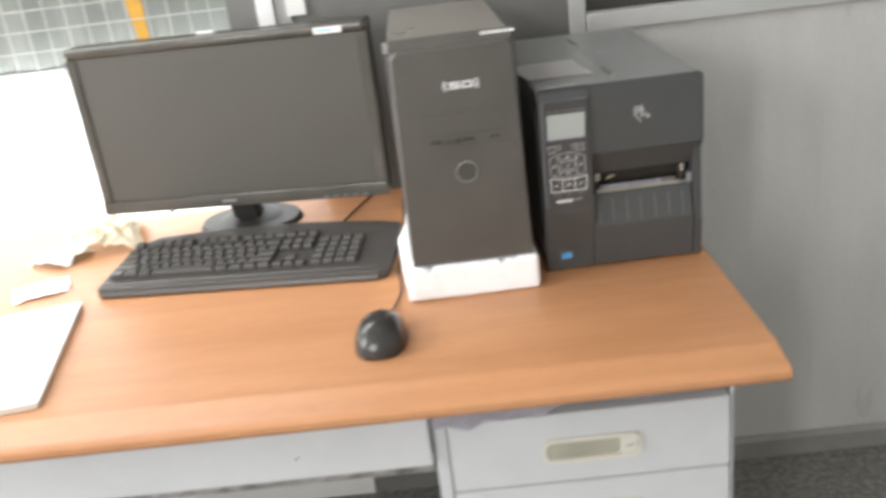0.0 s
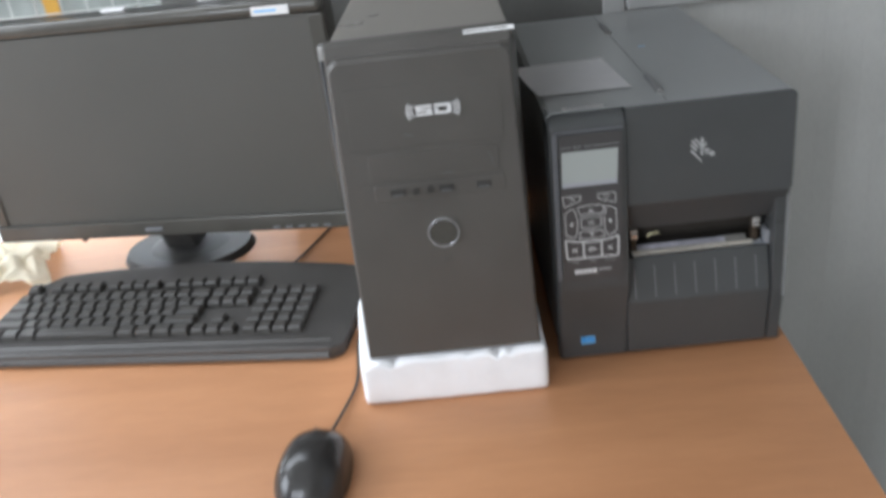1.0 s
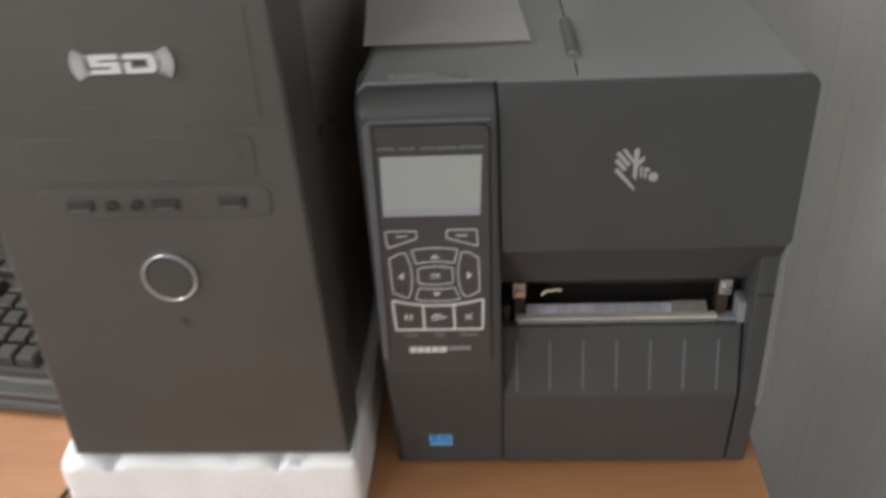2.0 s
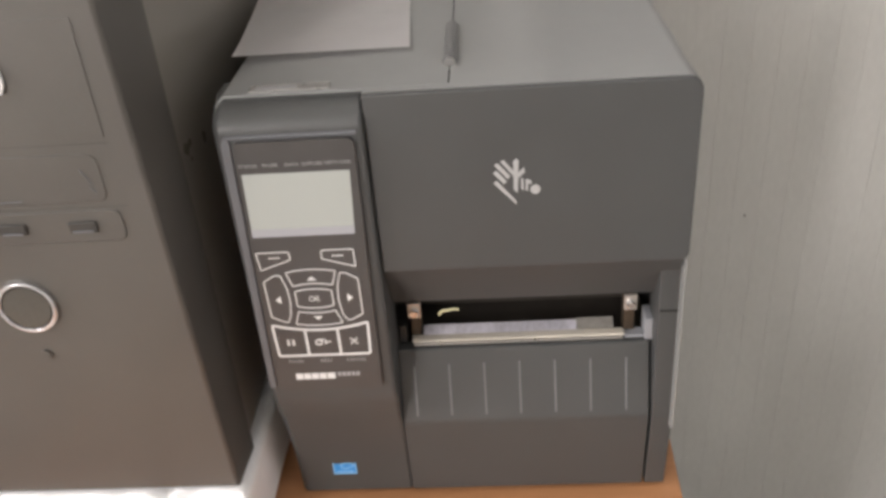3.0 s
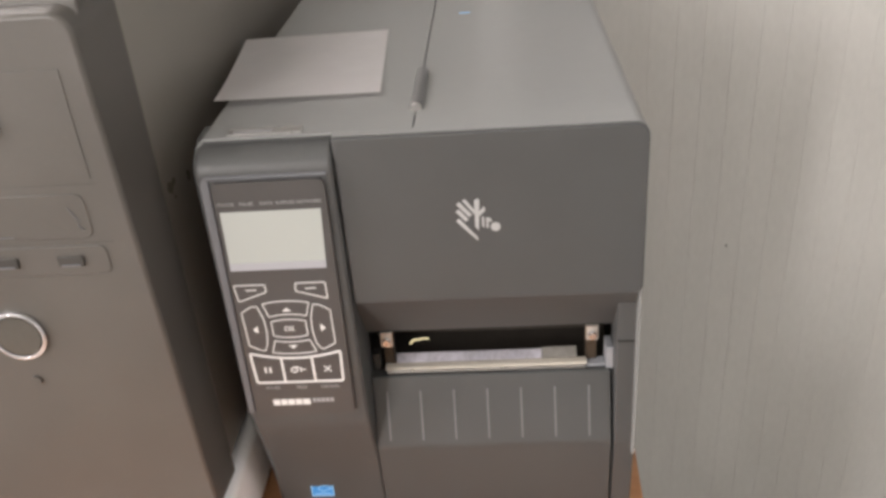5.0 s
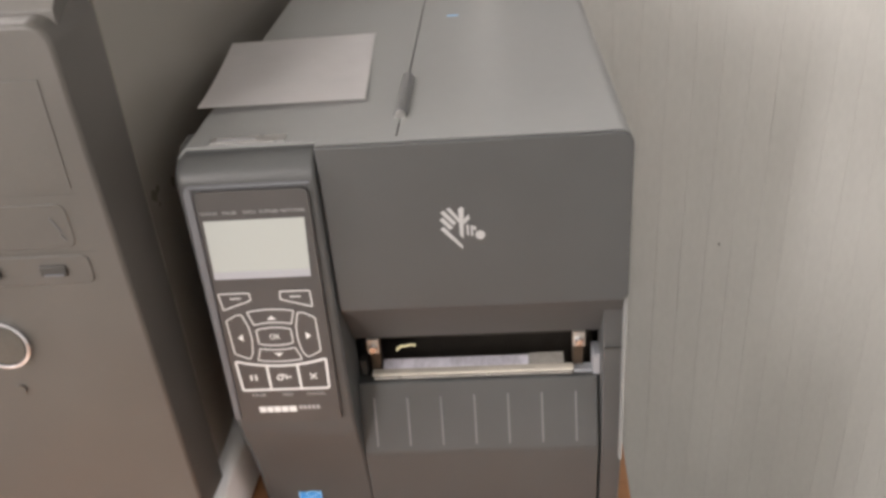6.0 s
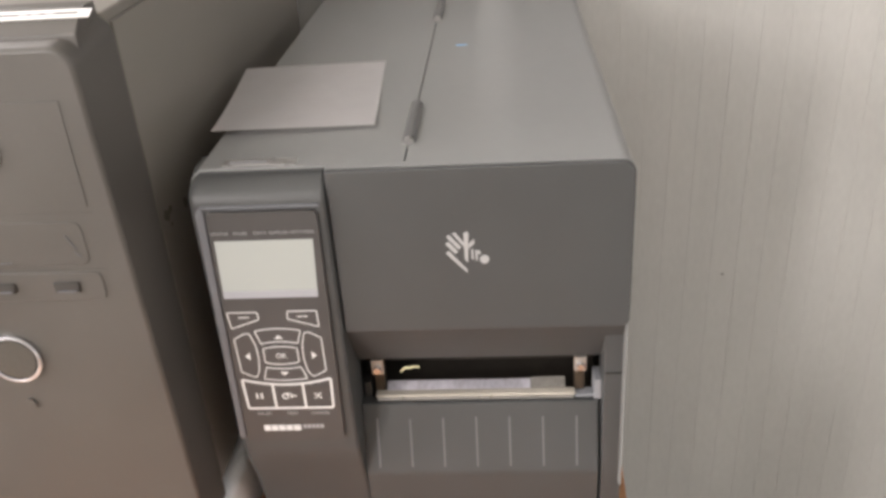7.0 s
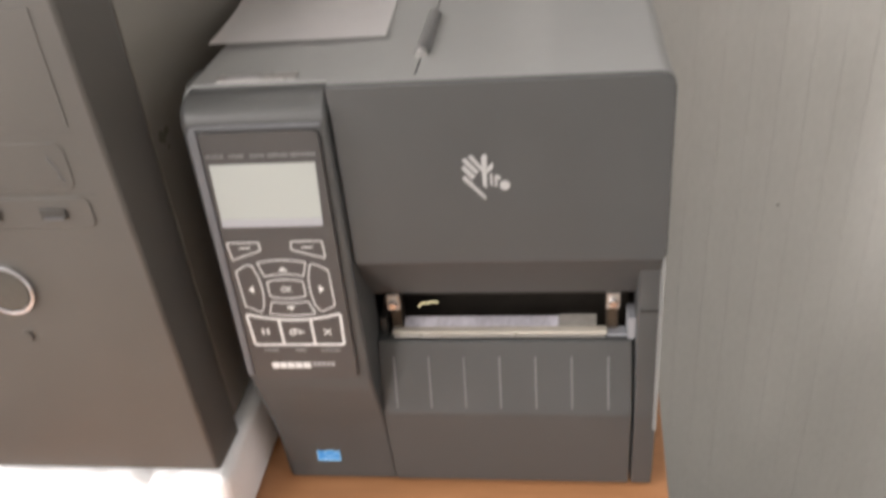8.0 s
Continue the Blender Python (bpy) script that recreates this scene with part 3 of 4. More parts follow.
k = key("left_key", arc(0.0245, 0.1518, 0.0245, 0.1828, 0)[:1] + [(0.0180, 0.1555), (0.0175, 0.1790), (0.0235, 0.1828), (0.0268, 0.1828), (0.0292, 0.1740), (0.0296, 0.1650), (0.0285, 0.1560), (0.0265, 0.1515)], 0.00058, INK_WHITE, 0.0008)
mark(k, [(0.0220, 0.1668), (0.0248, 0.1643), (0.0248, 0.1693)])
k = key("right_key", [(0.0608, 0.1518), (0.0672, 0.1555), (0.0672, 0.1790), (0.0612, 0.1830), (0.0580, 0.1830), (0.0558, 0.1740), (0.0554, 0.1650), (0.0565, 0.1560), (0.0588, 0.1518)], 0.00058, INK_WHITE, 0.0008)
mark(k, [(0.0632, 0.1668), (0.0604, 0.1643), (0.0604, 0.1693)])
# row of three keys in a thick white frame
bm = bmesh.new()
top = arc(0.0170, 0.1495, 0.0690, 0.1495, -0.0042, 8)
add_outline(bm, round_poly([(0.0178, 0.1275), (0.0682, 0.1275)] + top[::-1], 0.0014), 0.0013, FY, 0.0004)
add_box(bm, 0.0337, 0.0350, FY - 0.0004, FY, 0.1278, 0.1462)
add_box(bm, 0.0514, 0.0527, FY - 0.0004, FY, 0.1278, 0.1462)
frame_ = part("key_frame", bm, INK_WHITE, panel, "thick white frame round three keys")
k = part("pause_key", box(0.0192, 0.0327, FY - 0.0003, FY + 0.0002, 0.1288, 0.1450, 0.0002), PRN_PANEL, panel)
mark(k, rect(0.0236, 0.0248, 0.1352, 0.1392)), mark(k, rect(0.0264, 0.0276, 0.1352, 0.1392))
k = part("feed_key", box(0.0360, 0.0504, FY - 0.0003, FY + 0.0002, 0.1288, 0.1440, 0.0002), PRN_PANEL, panel)
bm = bmesh.new()
add_outline(bm, [(0.0410 + 0.0017 * math.cos(i * 0.524), 0.1368 + 0.0017 * math.sin(i * 0.524)) for i in range(12)], 0.0008, FY - 0.0004, 0.0003)
add_box(bm, 0.0410, 0.0440, FY - 0.0007, FY - 0.0004, 0.1383, 0.1391)
add_box(bm, 0.0442, 0.0452, FY - 0.0007, FY - 0.0004, 0.1355, 0.1385)
add_box(bm, 0.0456, 0.0476, FY - 0.0007, FY - 0.0004, 0.1366, 0.1374)
part("symbol", bm, INK_WHITE, k, "white printed symbol")
k = part("cancel_key", box(0.0537, 0.0668, FY - 0.0003, FY + 0.0002, 0.1288, 0.1450, 0.0002), PRN_PANEL, panel)
for s in (1, -1):
    mark(k, [(0.0603 + px, 0.1370 + s * pz) for px, pz in ((-0.0022, -0.0018), (-0.0017, -0.0023), (0.0022, 0.0018), (0.0017, 0.0023))])
for x0, txt in ((0.0262, "PAUSE"), (0.0432, "FEED"), (0.0600, "CANCEL")):
    words("key_label", txt, 0.0029, x0, FY - 0.0001, 0.1232, INK_DIM, panel)
# maker's mark and model as plain bars
bm = bmesh.new()
for x0, x1 in ((0.0245, 0.0285), (0.0291, 0.0327), (0.0333, 0.0372), (0.0378, 0.0417), (0.0423, 0.0466)):
    add_box(bm, x0, x1, FY - 0.0002, FY + 0.0001, 0.1098, 0.1140)
part("name_bar", bm, INK_WHITE, panel, "white bar in place of lettering")
bm = bmesh.new()
for i in range(5):
    add_box(bm, 0.0482 + i * 0.0026, 0.0501 + i * 0.0026, FY - 0.0002, FY + 0.0001, 0.1115, 0.1143)
part("model_bar", bm, INK_DIM, panel)
# emblem on the cover: slanting stripes and a dot
bm = bmesh.new()
ex, ez = 0.1512, 0.2308
for pts in ([(-.0105, -.0005), (-.0088, .0008), (.0005, -.0108), (.0005, -.0128)], [(-.0105, .0050), (-.0088, .0063), (-.0038, .0002), (-.0055, -.0010)],
            [(-.0098, .0092), (-.0082, .0104), (-.0020, .0030), (-.0036, .0016)], [(-.0068, .0112), (-.0050, .0118), (-.0006, .0056), (-.0006, .0030)],
            [(-.0006, .0110), (.0012, .0122), (.0022, .0110), (.0012, -.0064), (-.0006, -.0044)], [(.0012, .0040), (.0046, .0076), (.0050, .0050), (.0012, .0012)],
            [(.0030, .0014), (.0042, .0014), (.0042, -.0052), (.0030, -.0040)], [(.0052, .0008), (.0064, .0008), (.0064, -.0052), (.0052, -.0052)],
            [(.0064, .0008), (.0080, .0000), (.0080, -.0022), (.0064, -.0010)],
            [(.0100 + .0026 * math.cos(i * .7), -.0048 + .0026 * math.sin(i * .7)) for i in range(9)]):
    part("emblem_stripe", prism([(ex + a, ez + b) for a, b in pts], "y", -0.0004, 0.0004), EMBLEM, cover, "white stripe of an emblem", smooth=False)
# blue sticker on the foot of the column
st = part("sticker", box(0.0343, 0.0493, -0.0004, 0.0004, -0.0056, 0.0056), INK_BLUE, column, "small blue sticker with a white edge")
st.matrix_local = pose(-0.0035, 0.0147, 0.0262, -6, 0, 0)
bm = bmesh.new()
add_outline(bm, rect(0.0347, 0.0489, -0.0052, 0.0052), 0.0007, -0.0004, 0.0002)
add_box(bm, 0.0365, 0.0470, -0.0006, -0.0004, -0.0040, -0.0032)
add_outline(bm, [(0.0435 + 0.0042 * math.cos(i * .45), 0.0008 + 0.0024 * math.sin(i * .45)) for i in range(11)], 0.0006, -0.0004, 0.0002)
sb = part("sticker_print", bm, INK_SKY, st)
# paper path: dark slot, bracket screws, tear bar
MECH = pose(-0.0065, 0.006, -0.0035) @ Matrix.Diagonal((1.042, 1, 1, 1))


def slot(name, bm, mat, parent, label=""):
    ob = part(name, bm, mat, parent, label)
    ob.matrix_local = MECH
    return ob


slot("slot_back", box(0.0800, 0.2245, 0.058, 0.062, 0.105, 0.1815), SLOT_BLACK, prn)
slot("slot_floor", prism([(0.024, 0.112), (0.058, 0.118), (0.058, 0.104), (0.024, 0.104)], "x", 0.0805, 0.2240), SLOT_BLACK, prn)
slot("print_head_cover", box(0.0870, 0.2170, 0.042, 0.0575, 0.1300, 0.1470, 0.001), SLOT_BLACK, prn, "black print head cover")
slot("head_strip", prism([(0.0222, 0.1212), (0.0275, 0.1246), (0.0295, 0.1235), (0.0242, 0.1202)], "x", 0.098, 0.1840), HEAD, prn, "shiny streaked metal strip")
slot("head_strip", prism([(0.0226, 0.1212), (0.0285, 0.1250), (0.0305, 0.1238), (0.0246, 0.1202)], "x", 0.1843, 0.2045), STEEL_DULL, prn, "dull metal end of the strip")
slot("tear_bar", prism([(0.0178, 0.1185), (0.0186, 0.1203), (0.024, 0.1203), (0.023, 0.1185)], "x", 0.0915, 0.2100, 0.0005, 1), PLATEN, prn, "ivory tear bar")
slot("tear_edge", box(0.0925, 0.2090, 0.0172, 0.0215, 0.1166, 0.1181, 0.0003, 1), SILVER, prn)
for bx in (0.0940, 0.2130):
    b = slot("bracket", box(bx - 0.0030, bx + 0.0030, 0.024, 0.034, 0.1160, 0.1430, 0.001), BRASS, prn, "brown metal bracket")
    part("bracket_plate", box(bx - 0.0036, bx + 0.0036, 0.0206, 0.0228, 0.1345, 0.1450, 0.0005), BRACKET, b)
    part("screw", cyl((bx, 0.0194, 0.1390), "y", 0.0026, 0.0030, 14, 0.0022), CHROME, b)
slot("latch_ledge", box(0.2100, 0.2205, 0.0185, 0.026, 0.1165, 0.1185, 0.0004), LATCH, prn)
slot("slot_edge", box(0.2246, 0.2254, 0.0080, 0.0100, 0.1300, 0.1470, 0.0002), SILVER, prn)
slot("side_latch", box(0.2207, 0.2250, 0.016, 0.030, 0.1165, 0.1315, 0.0006), LATCH, prn, "pale grey latch")
slot("side_latch", box(0.0845, 0.0885, 0.022, 0.030, 0.115, 0.128, 0.0006), BLACK, prn)
tw = new("twist_tie", tube("twist_tie", [(0.1075, 0.0240, 0.1345), (0.1100, 0.0215, 0.1400), (0.1130, 0.0210, 0.1380), (0.1150, 0.0215, 0.1405), (0.1185, 0.0225, 0.1385)], 0.0008, TWIST))
tw.parent = prn
tw.matrix_local = MECH
# sloping lower flap with seven ribs, and the plain front below it
flap = part("front_flap", prism([(0.0205, 0.1130), (0.0085, 0.0680), (0.0085, 0.0650), (0.0150, 0.0040), (0.0300, 0.0040), (0.0300, 0.1130)], "x", 0.0802, 0.2262, 0.0012, 2), PRN_DARK, prn, "ribbed charcoal front flap")
# the ribs' pale colour paints the light along their edges
for i in range(7):
    x = 0.0892 + i * 0.0206
    part("rib", prism([(0.0200, 0.1045), (0.0172, 0.1035), (0.0092, 0.0715), (0.0120, 0.0700)], "x", x - 0.0005, x + 0.0005), RIB, flap)
# right-hand pillar
part("pillar", prism([(0.0100, 0.1795), (0.034, 0.1795), (0.034, 0.003), (0.0160, 0.003), (0.0080, 0.066), (0.0080, 0.085)], "x", 0.2275, R + 0.0006, 0.0012, 2), PRN_DARK, prn)
for fx in (0.03, 0.215):
    for fy in (0.05, 0.40):
        part("foot", cyl((fx, fy, 0.002), "z", 0.010, 0.004, 14), BLACK, prn)
part("seam", box(0.2280, R - 0.0008, 0.0080, 0.0110, 0.1422, 0.1429), BLACK, prn)
part("blue_mark", box(0.1400, 0.1480, 0.2250, 0.2275, T, T + 0.0003), INK_SKY, cover, "faint blue pen mark")
part("silver_label", box(0.0245, 0.0635, 0.0120, 0.0200, T, T + 0.0004), SILVER, prn, "small silver label strip")
part("label_print", box(0.0275, 0.0475, 0.0145, 0.0175, T + 0.0004, T + 0.0006), INK_DIM, prn)

# slip of paper lying on the printer, reaching over its edge
bm = bmesh.new()
quad = [(0.0070, 0.0540), (0.1000, 0.0605), (0.0920, 0.1925), (-0.0075, 0.1890)]
grid = []
for i in range(9):
    row = []
    for j in range(9):
        u, v = i / 8, j / 8
        p = [(1 - u) * (1 - v) * a + u * (1 - v) * b + u * v * c + (1 - u) * v * d for a, b, c, d in zip(*quad)]
        row.append(bm.verts.new((p[0], p[1], 0.0006 + 0.0040 * (1 - v) ** 3 * (1 - 0.6 * u)) ))
    grid.append(row)
for i in range(8):
    for j in range(8):
        bm.faces.new((grid[i][j], grid[i + 1][j], grid[i + 1][j + 1], grid[i][j + 1]))
bmesh.ops.solidify(bm, geom=bm.faces[:], thickness=-0.0003)
solid("paper_slip", bm, PAPER_GREY, "blank pale paper slip lying on the printer", "paper", m=pose(0, 0, DT + T))

# ---------------------------------------------------------------- computer tower on its polystyrene block
bm = box(-0.2005, -0.0095, -0.0325, 0.395, 0.0, 0.0515, 0.006, 3)
bmesh.ops.subdivide_edges(bm, edges=[e for e in bm.edges if e.calc_length() > 0.05], cuts=23, use_grid_fill=True)
for v in bm.verts:
    n = noise.noise_vector(v.co * 55)
    v.co += n * 0.0012
    if v.co.y < -0.017 and v.co.z > 0.045:
        v.co.z -= 0.022 * max(0.0, noise.noise((v.co.x * 75, 4.0, 0.0)) - 0.06)
    if v.co.x < -0.15:  # the block is not quite square
        far = v.co.y + 0.0325
        v.co.x -= 0.09 * (far if far < 0.14 else max(0.0, 0.14 - (far - 0.14) * 2.0))
solid("polystyrene_block", bm, FOAM, "chipped white polystyrene block under the computer tower", "foam block", m=pose(0, 0, DT))

tw = thing("computer_tower", pose(0, 0.004, DT + 0.0515), "black desktop computer tower on a polystyrene block", "computer")
TL, TR, TH = -0.190, -0.0155, 0.316
case = part("case", box(TL + 0.004, TR - 0.004, 0.006, 0.412, 0.002, TH - 0.004, 0.002), TOWER_STEEL, tw, "black painted steel case")
part("side_panel", box(TR - 0.0038, TR - 0.002, 0.012, 0.410, 0.006, TH - 0.010, 0.0006), TOWER_STEEL, case)
part("side_panel", box(TL + 0.002, TL + 0.0038, 0.012, 0.410, 0.006, TH - 0.010, 0.0006), TOWER_STEEL, case)
# bezel: flat front plate with rounded top corners, and a cap that rolls back to the case
plate = [(TL, 0.0), (TR + 0.001, 0.0)]
plate += [(TR + 0.001 - 0.012 + 0.012 * math.cos(radians(a)), TH - 0.016 + 0.012 * math.sin(radians(a))) for a in range(0, 91, 15)]
plate += [(TL + 0.012 - 0.012 * math.sin(radians(a)), TH - 0.016 + 0.012 * math.cos(radians(a))) for a in range(0, 91, 15)]


def inset(p):
    """The front face is narrower than the bezel's foot, more so towards the top."""
    x, z = p
    cx = (TL + TR) / 2
    return cx + (x - cx) * (1 - 2 * (0.0008 + 0.0068 * z / TH) / (TR - TL)), 0.0015 + z * (1 - 0.0085 / TH)


bm = bmesh.new()
rings = [[bm.verts.new((x, y, z)) for x, z in pts] for y, pts in ((0.0045, plate), (0.0010, plate), (-0.030, [inset(p) for p in plate]))]
n = len(plate)
bm.faces.new(rings[0]), bm.faces.new(rings[2])
for lo, hi in zip(rings, rings[1:]):
    for i in range(n):
        bm.faces.new((lo[i], lo[(i + 1) % n], hi[(i + 1) % n], hi[i]))
bmesh.ops.recalc_face_normals(bm, faces=bm.faces[:])
rim_edges = [e for e in bm.edges if all(v in rings[2] for v in e.verts)]
bmesh.ops.bevel(bm, geom=rim_edges, offset=0.0025, segments=3, profile=0.5, affect="EDGES")
bezel = part("front_bezel", bm, TOWER, tw, "black plastic front bezel with sloping sides")
part("bezel_cap", prism([(-0.0210, TH - 0.0075), (-0.0125, TH + 0.0002), (-0.005, TH + 0.002), (0.0055, TH + 0.002), (0.0055, TH - 0.020), (-0.0210, TH - 0.020)], "x", TL + 0.0055, TR - 0.0055, 0.001, 2), TOWER, tw)
tag = part("top_label", box(-0.0225, 0.0225, -0.0032, 0.0032, 0.0, 0.0006), PAPER, tw, "thin white label strip on the top edge")
tag.matrix_local = pose(-0.0385, -0.0118, TH - 0.0004, 22, 0, 0)
for px in (-0.010, -0.004, 0.003):
    part("label_print", box(px - 0.0022, px + 0.0022, -0.0008, 0.0008, 0.0006, 0.0008), INK_DIM, tag)
FT = -0.0295


def line(x0, x1, z0, z1, name="seam", mat=BLACK):
    return part(name, box(x0, x1, FT - 0.0006, FT + 0.004, z0, z1, 0.0003, 1), mat, bezel)


zz = 0.0515 + DT
part("bay_cover", box(TL + 0.018, TR - 0.018, FT - 0.0009, FT + 0.003, 1.0275 - zz, 1.082 - zz, 0.0003), TOWER, bezel)
part("floppy_cover", prism(round_poly(rect(TL + 0.030, -0.040, 0.9945 - zz, 1.0195 - zz), 0.006), "y", FT - 0.0010, FT + 0.003, 0.0004, 1), TOWER, bezel)
line(TL + 0.016, TR - 0.016, 0.9915 - zz, 0.9922 - zz)
line(TL + 0.016, TR - 0.016, 1.0238 - zz, 1.0244 - zz)
ports = part("port_strip", prism(round_poly(rect(-0.158, -0.036, 0.9735 - zz, 0.9905 - zz), 0.005), "y", FT - 0.0013, FT + 0.003, 0.0005, 1), TOWER, bezel)
for px in (-0.136, -0.091, -0.056):
    p = part("usb_port", box(px - 0.0068, px + 0.0068, FT - 0.0028, FT - 0.0018, 0.9790 - zz, 0.9850 - zz, 0.0003, 1), BLACK, ports)
    part("tongue", box(px - 0.0050, px + 0.0050, FT - 0.0033, FT - 0.0028, 0.9796 - zz, 0.9806 - zz), PRN_RIM, p)
for px in (-0.119, -0.106):
    bm = bmesh.new()
    add_outline(bm, [(px + 0.0026 * math.cos(i * 0.5236), 0.982 - zz + 0.0026 * math.sin(i * 0.5236)) for i in range(12)], 0.001, FT - 0.0018, 0.001)
    part("audio_jack", bm, BLACK, ports)
# power button
bx, bz = -0.0985, 0.937 - zz
bm = bmesh.new()
add_outline(bm, [(bx + 0.0142 * math.cos(i * math.pi / 20), bz + 0.0142 * math.sin(i * math.pi / 20)) for i in range(40)], 0.0020, FT - 0.0004, 0.0030)
bmesh.ops.bevel(bm, geom=[e for e in bm.edges if e.is_manifold and e.calc_face_angle(0) > 1], offset=0.0007, segments=2, affect="EDGES")
ring = part("power_ring", bm, CHROME, bezel, "chrome ring round the power button")
part("power_button", cyl((bx, FT - 0.0012, bz), "y", 0.0130, 0.0030, 32, 0.0122), BEZEL, bezel, "glossy black power button")
part("reset_button", cyl((bx, FT - 0.0010, 0.9060 - zz), "y", 0.0030, 0.0020, 18), TOWER, bezel)
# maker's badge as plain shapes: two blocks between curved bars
bm = bmesh.new()
lx, lz = -0.0945, 1.0575 - zz
for pts in ([(-.0150, .0046), (-.0012, .0046), (-.0006, .0024), (-.0100, .0024), (-.0100, .0012), (-.0012, .0012), (-.0006, -.0046), (-.0150, -.0046), (-.0150, -.0024), (-.0052, -.0024), (-.0052, -.0010), (-.0144, -.0010)],
            [(.0010, .0046), (.0140, .0046), (.0156, .0026), (.0156, -.0026), (.0140, -.0046), (.0010, -.0046), (.0010, .0010), (.0044, .0010), (.0044, -.0022), (.0118, -.0022), (.0118, .0022), (.0010, .0022)]):
    add_prism(bm, [(lx + 1.06 * a, lz + b) for a, b in pts], "y", FT - 0.0032, FT - 0.0010)
for s in (-1, 1):
    for r, h in ((.0040, .0052), (.0062, .0062), (.0084, .0072)):
        a = math.asin(min(0.95, h / (r + .0032)))
        inner = [(lx + s * (.0137 + (r + .0010) * math.cos(t)), lz + (r + .0032) * math.sin(t)) for t in np.linspace(-a, a, 9)]
        outer = [(lx + s * (.0137 + (r + .0022) * math.cos(t)), lz + (r + .0032) * math.sin(t)) for t in np.linspace(a, -a, 9)]
        add_prism(bm, inner + outer, "y", FT - 0.0030, FT - 0.0010)
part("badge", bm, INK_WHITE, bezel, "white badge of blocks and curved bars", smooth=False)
for sx, sz, length, turn in ((-0.0475, 1.008, 0.009, -62), (-0.0455, 1.001, 0.004, -50), (-0.088, 0.9965, 0.012, 2), (-0.120, 1.036, 0.010, -8)):
    sc = part("scuff", box(-length / 2, length / 2, -0.0002, 0.0002, -0.0002, 0.0002), PRN_RIM, bezel, "pale scratch")
    sc.matrix_local = pose(sx, FT - 0.0013, sz - zz, 0, -turn, 0)
# bright trim strip on the left edge of the bezel
part("edge_trim", box(TL - 0.0012, TL + 0.0008, -0.0075, 0.0050, 0.004, TH - 0.012, 0.0006), PRN_RIM, bezel, "grey trim along the bezel edge")
part("trim_cap", box(TL - 0.0012, TL + 0.0045, -0.0075, 0.006, TH - 0.013, TH + 0.001, 0.001), SILVER, bezel, "worn silver corner")

# ---------------------------------------------------------------- monitor
mon = thing("monitor", pose(-0.491, 0.350, DT, 0, 0, -8.5), "black flat-screen monitor, switched off, on a round foot", "monitor")
MW, MB, MT = 0.269, 0.0615, 0.367
shell = part("screen_housing", box(-MW, MW, 0.0, 0.045, MB, MT, 0.006, 3), BLACK, mon)
rim = bmesh.new()
add_box(rim, -MW, MW, -0.012, 0.012, MT - 0.019, MT, 0.0085, 6)
add_box(rim, -MW, MW, -0.012, 0.0005, MB, MB + 0.024, 0.003)
add_box(rim, -MW, -MW + 0.019, -0.0085, 0.0005, MB + 0.0242, MT - 0.0192, 0.002)
add_box(rim, MW - 0.019, MW, -0.0085, 0.0005, MB + 0.0242, MT - 0.0192, 0.002)
bez = part("bezel", rim, BEZEL, shell, "glossy black bezel")
part("screen", box(-MW + 0.0192, MW - 0.0192, -0.0055, 0.0, MB + 0.0243, MT - 0.0193), SCREEN, shell, "dark matte screen")
part("energy_label", box(0.181, 0.229, -0.0127, -0.0115, MT - 0.0165, MT - 0.0055), PAPER, shell, "white label on the bezel")
part("label_print", box(0.185, 0.213, -0.0129, -0.0127, MT - 0.0125, MT - 0.0095), INK_SKY, shell)
part("top_tag", box(-0.034, -0.001, 0.020, 0.032, MT - 0.0005, MT + 0.0035, 0.0008), PAPER, shell, "pale tag on the top edge")
part("name_bar", box(-0.038, -0.012, -0.0128, -0.0118, MB + 0.009, MB + 0.014), RIB, shell)
for i in range(5):
    part("menu_button", box(0.150 + i * 0.018, 0.160 + i * 0.018, -0.0126, -0.0116, MB + 0.004, MB + 0.0065), RIB, shell)
part("neck_joint", cyl((-0.022, 0.040, MB + 0.06), "x", 0.016, 0.05, 20), GLOSS, mon)
part("neck", prism([(0.004, MB + 0.045), (0.040, MB + 0.075), (0.088, 0.012), (0.048, 0.012)], "x", -0.046, 0.002, 0.004, 2), FOOT, mon)
bm = bmesh.new()
add_cyl(bm, (-0.022, 0.070, 0.005), "z", 0.100, 0.010, 40, 0.094)
for v in bm.verts:
    v.co.y = 0.070 + (v.co.y - 0.070) * 0.85
add_cyl(bm, (-0.022, 0.075, 0.014), "z", 0.060, 0.008, 32, 0.038)
part("foot_plate", bm, FOOT, mon, "glossy black oval foot")
part("hanging_tag", box(-0.150, -0.143, 0.004, 0.007, MB - 0.010, MB + 0.001), BLACK, mon)

# ---------------------------------------------------------------- keyboard
kb = thing("keyboard", pose(-0.471, 0.100, DT, 0, 0, -7.8), "black wired full-size keyboard with a curved rear edge", "keyboard")
KW = 0.241
out = [(-KW, 0.004), (-KW + 0.004, -0.002), (KW - 0.014, -0.002), (KW - 0.003, 0.006), (KW, 0.02), (KW, 0.172)]
out += [(KW - 2 * KW * i / 12, 0.178 + 0.026 * math.sin(math.pi * i / 12)) for i in range(1, 12)]
out += [(-KW + 0.006, 0.150), (-KW, 0.06)]
bm = prism(out, "z", 0.0, 0.017, 0.003, 2)
for v in bm.verts:
    if v.co.z > 0.006:
        v.co.z += max(0.0, v.co.y) * 0.075
part("body", bm, KB_BODY, kb)
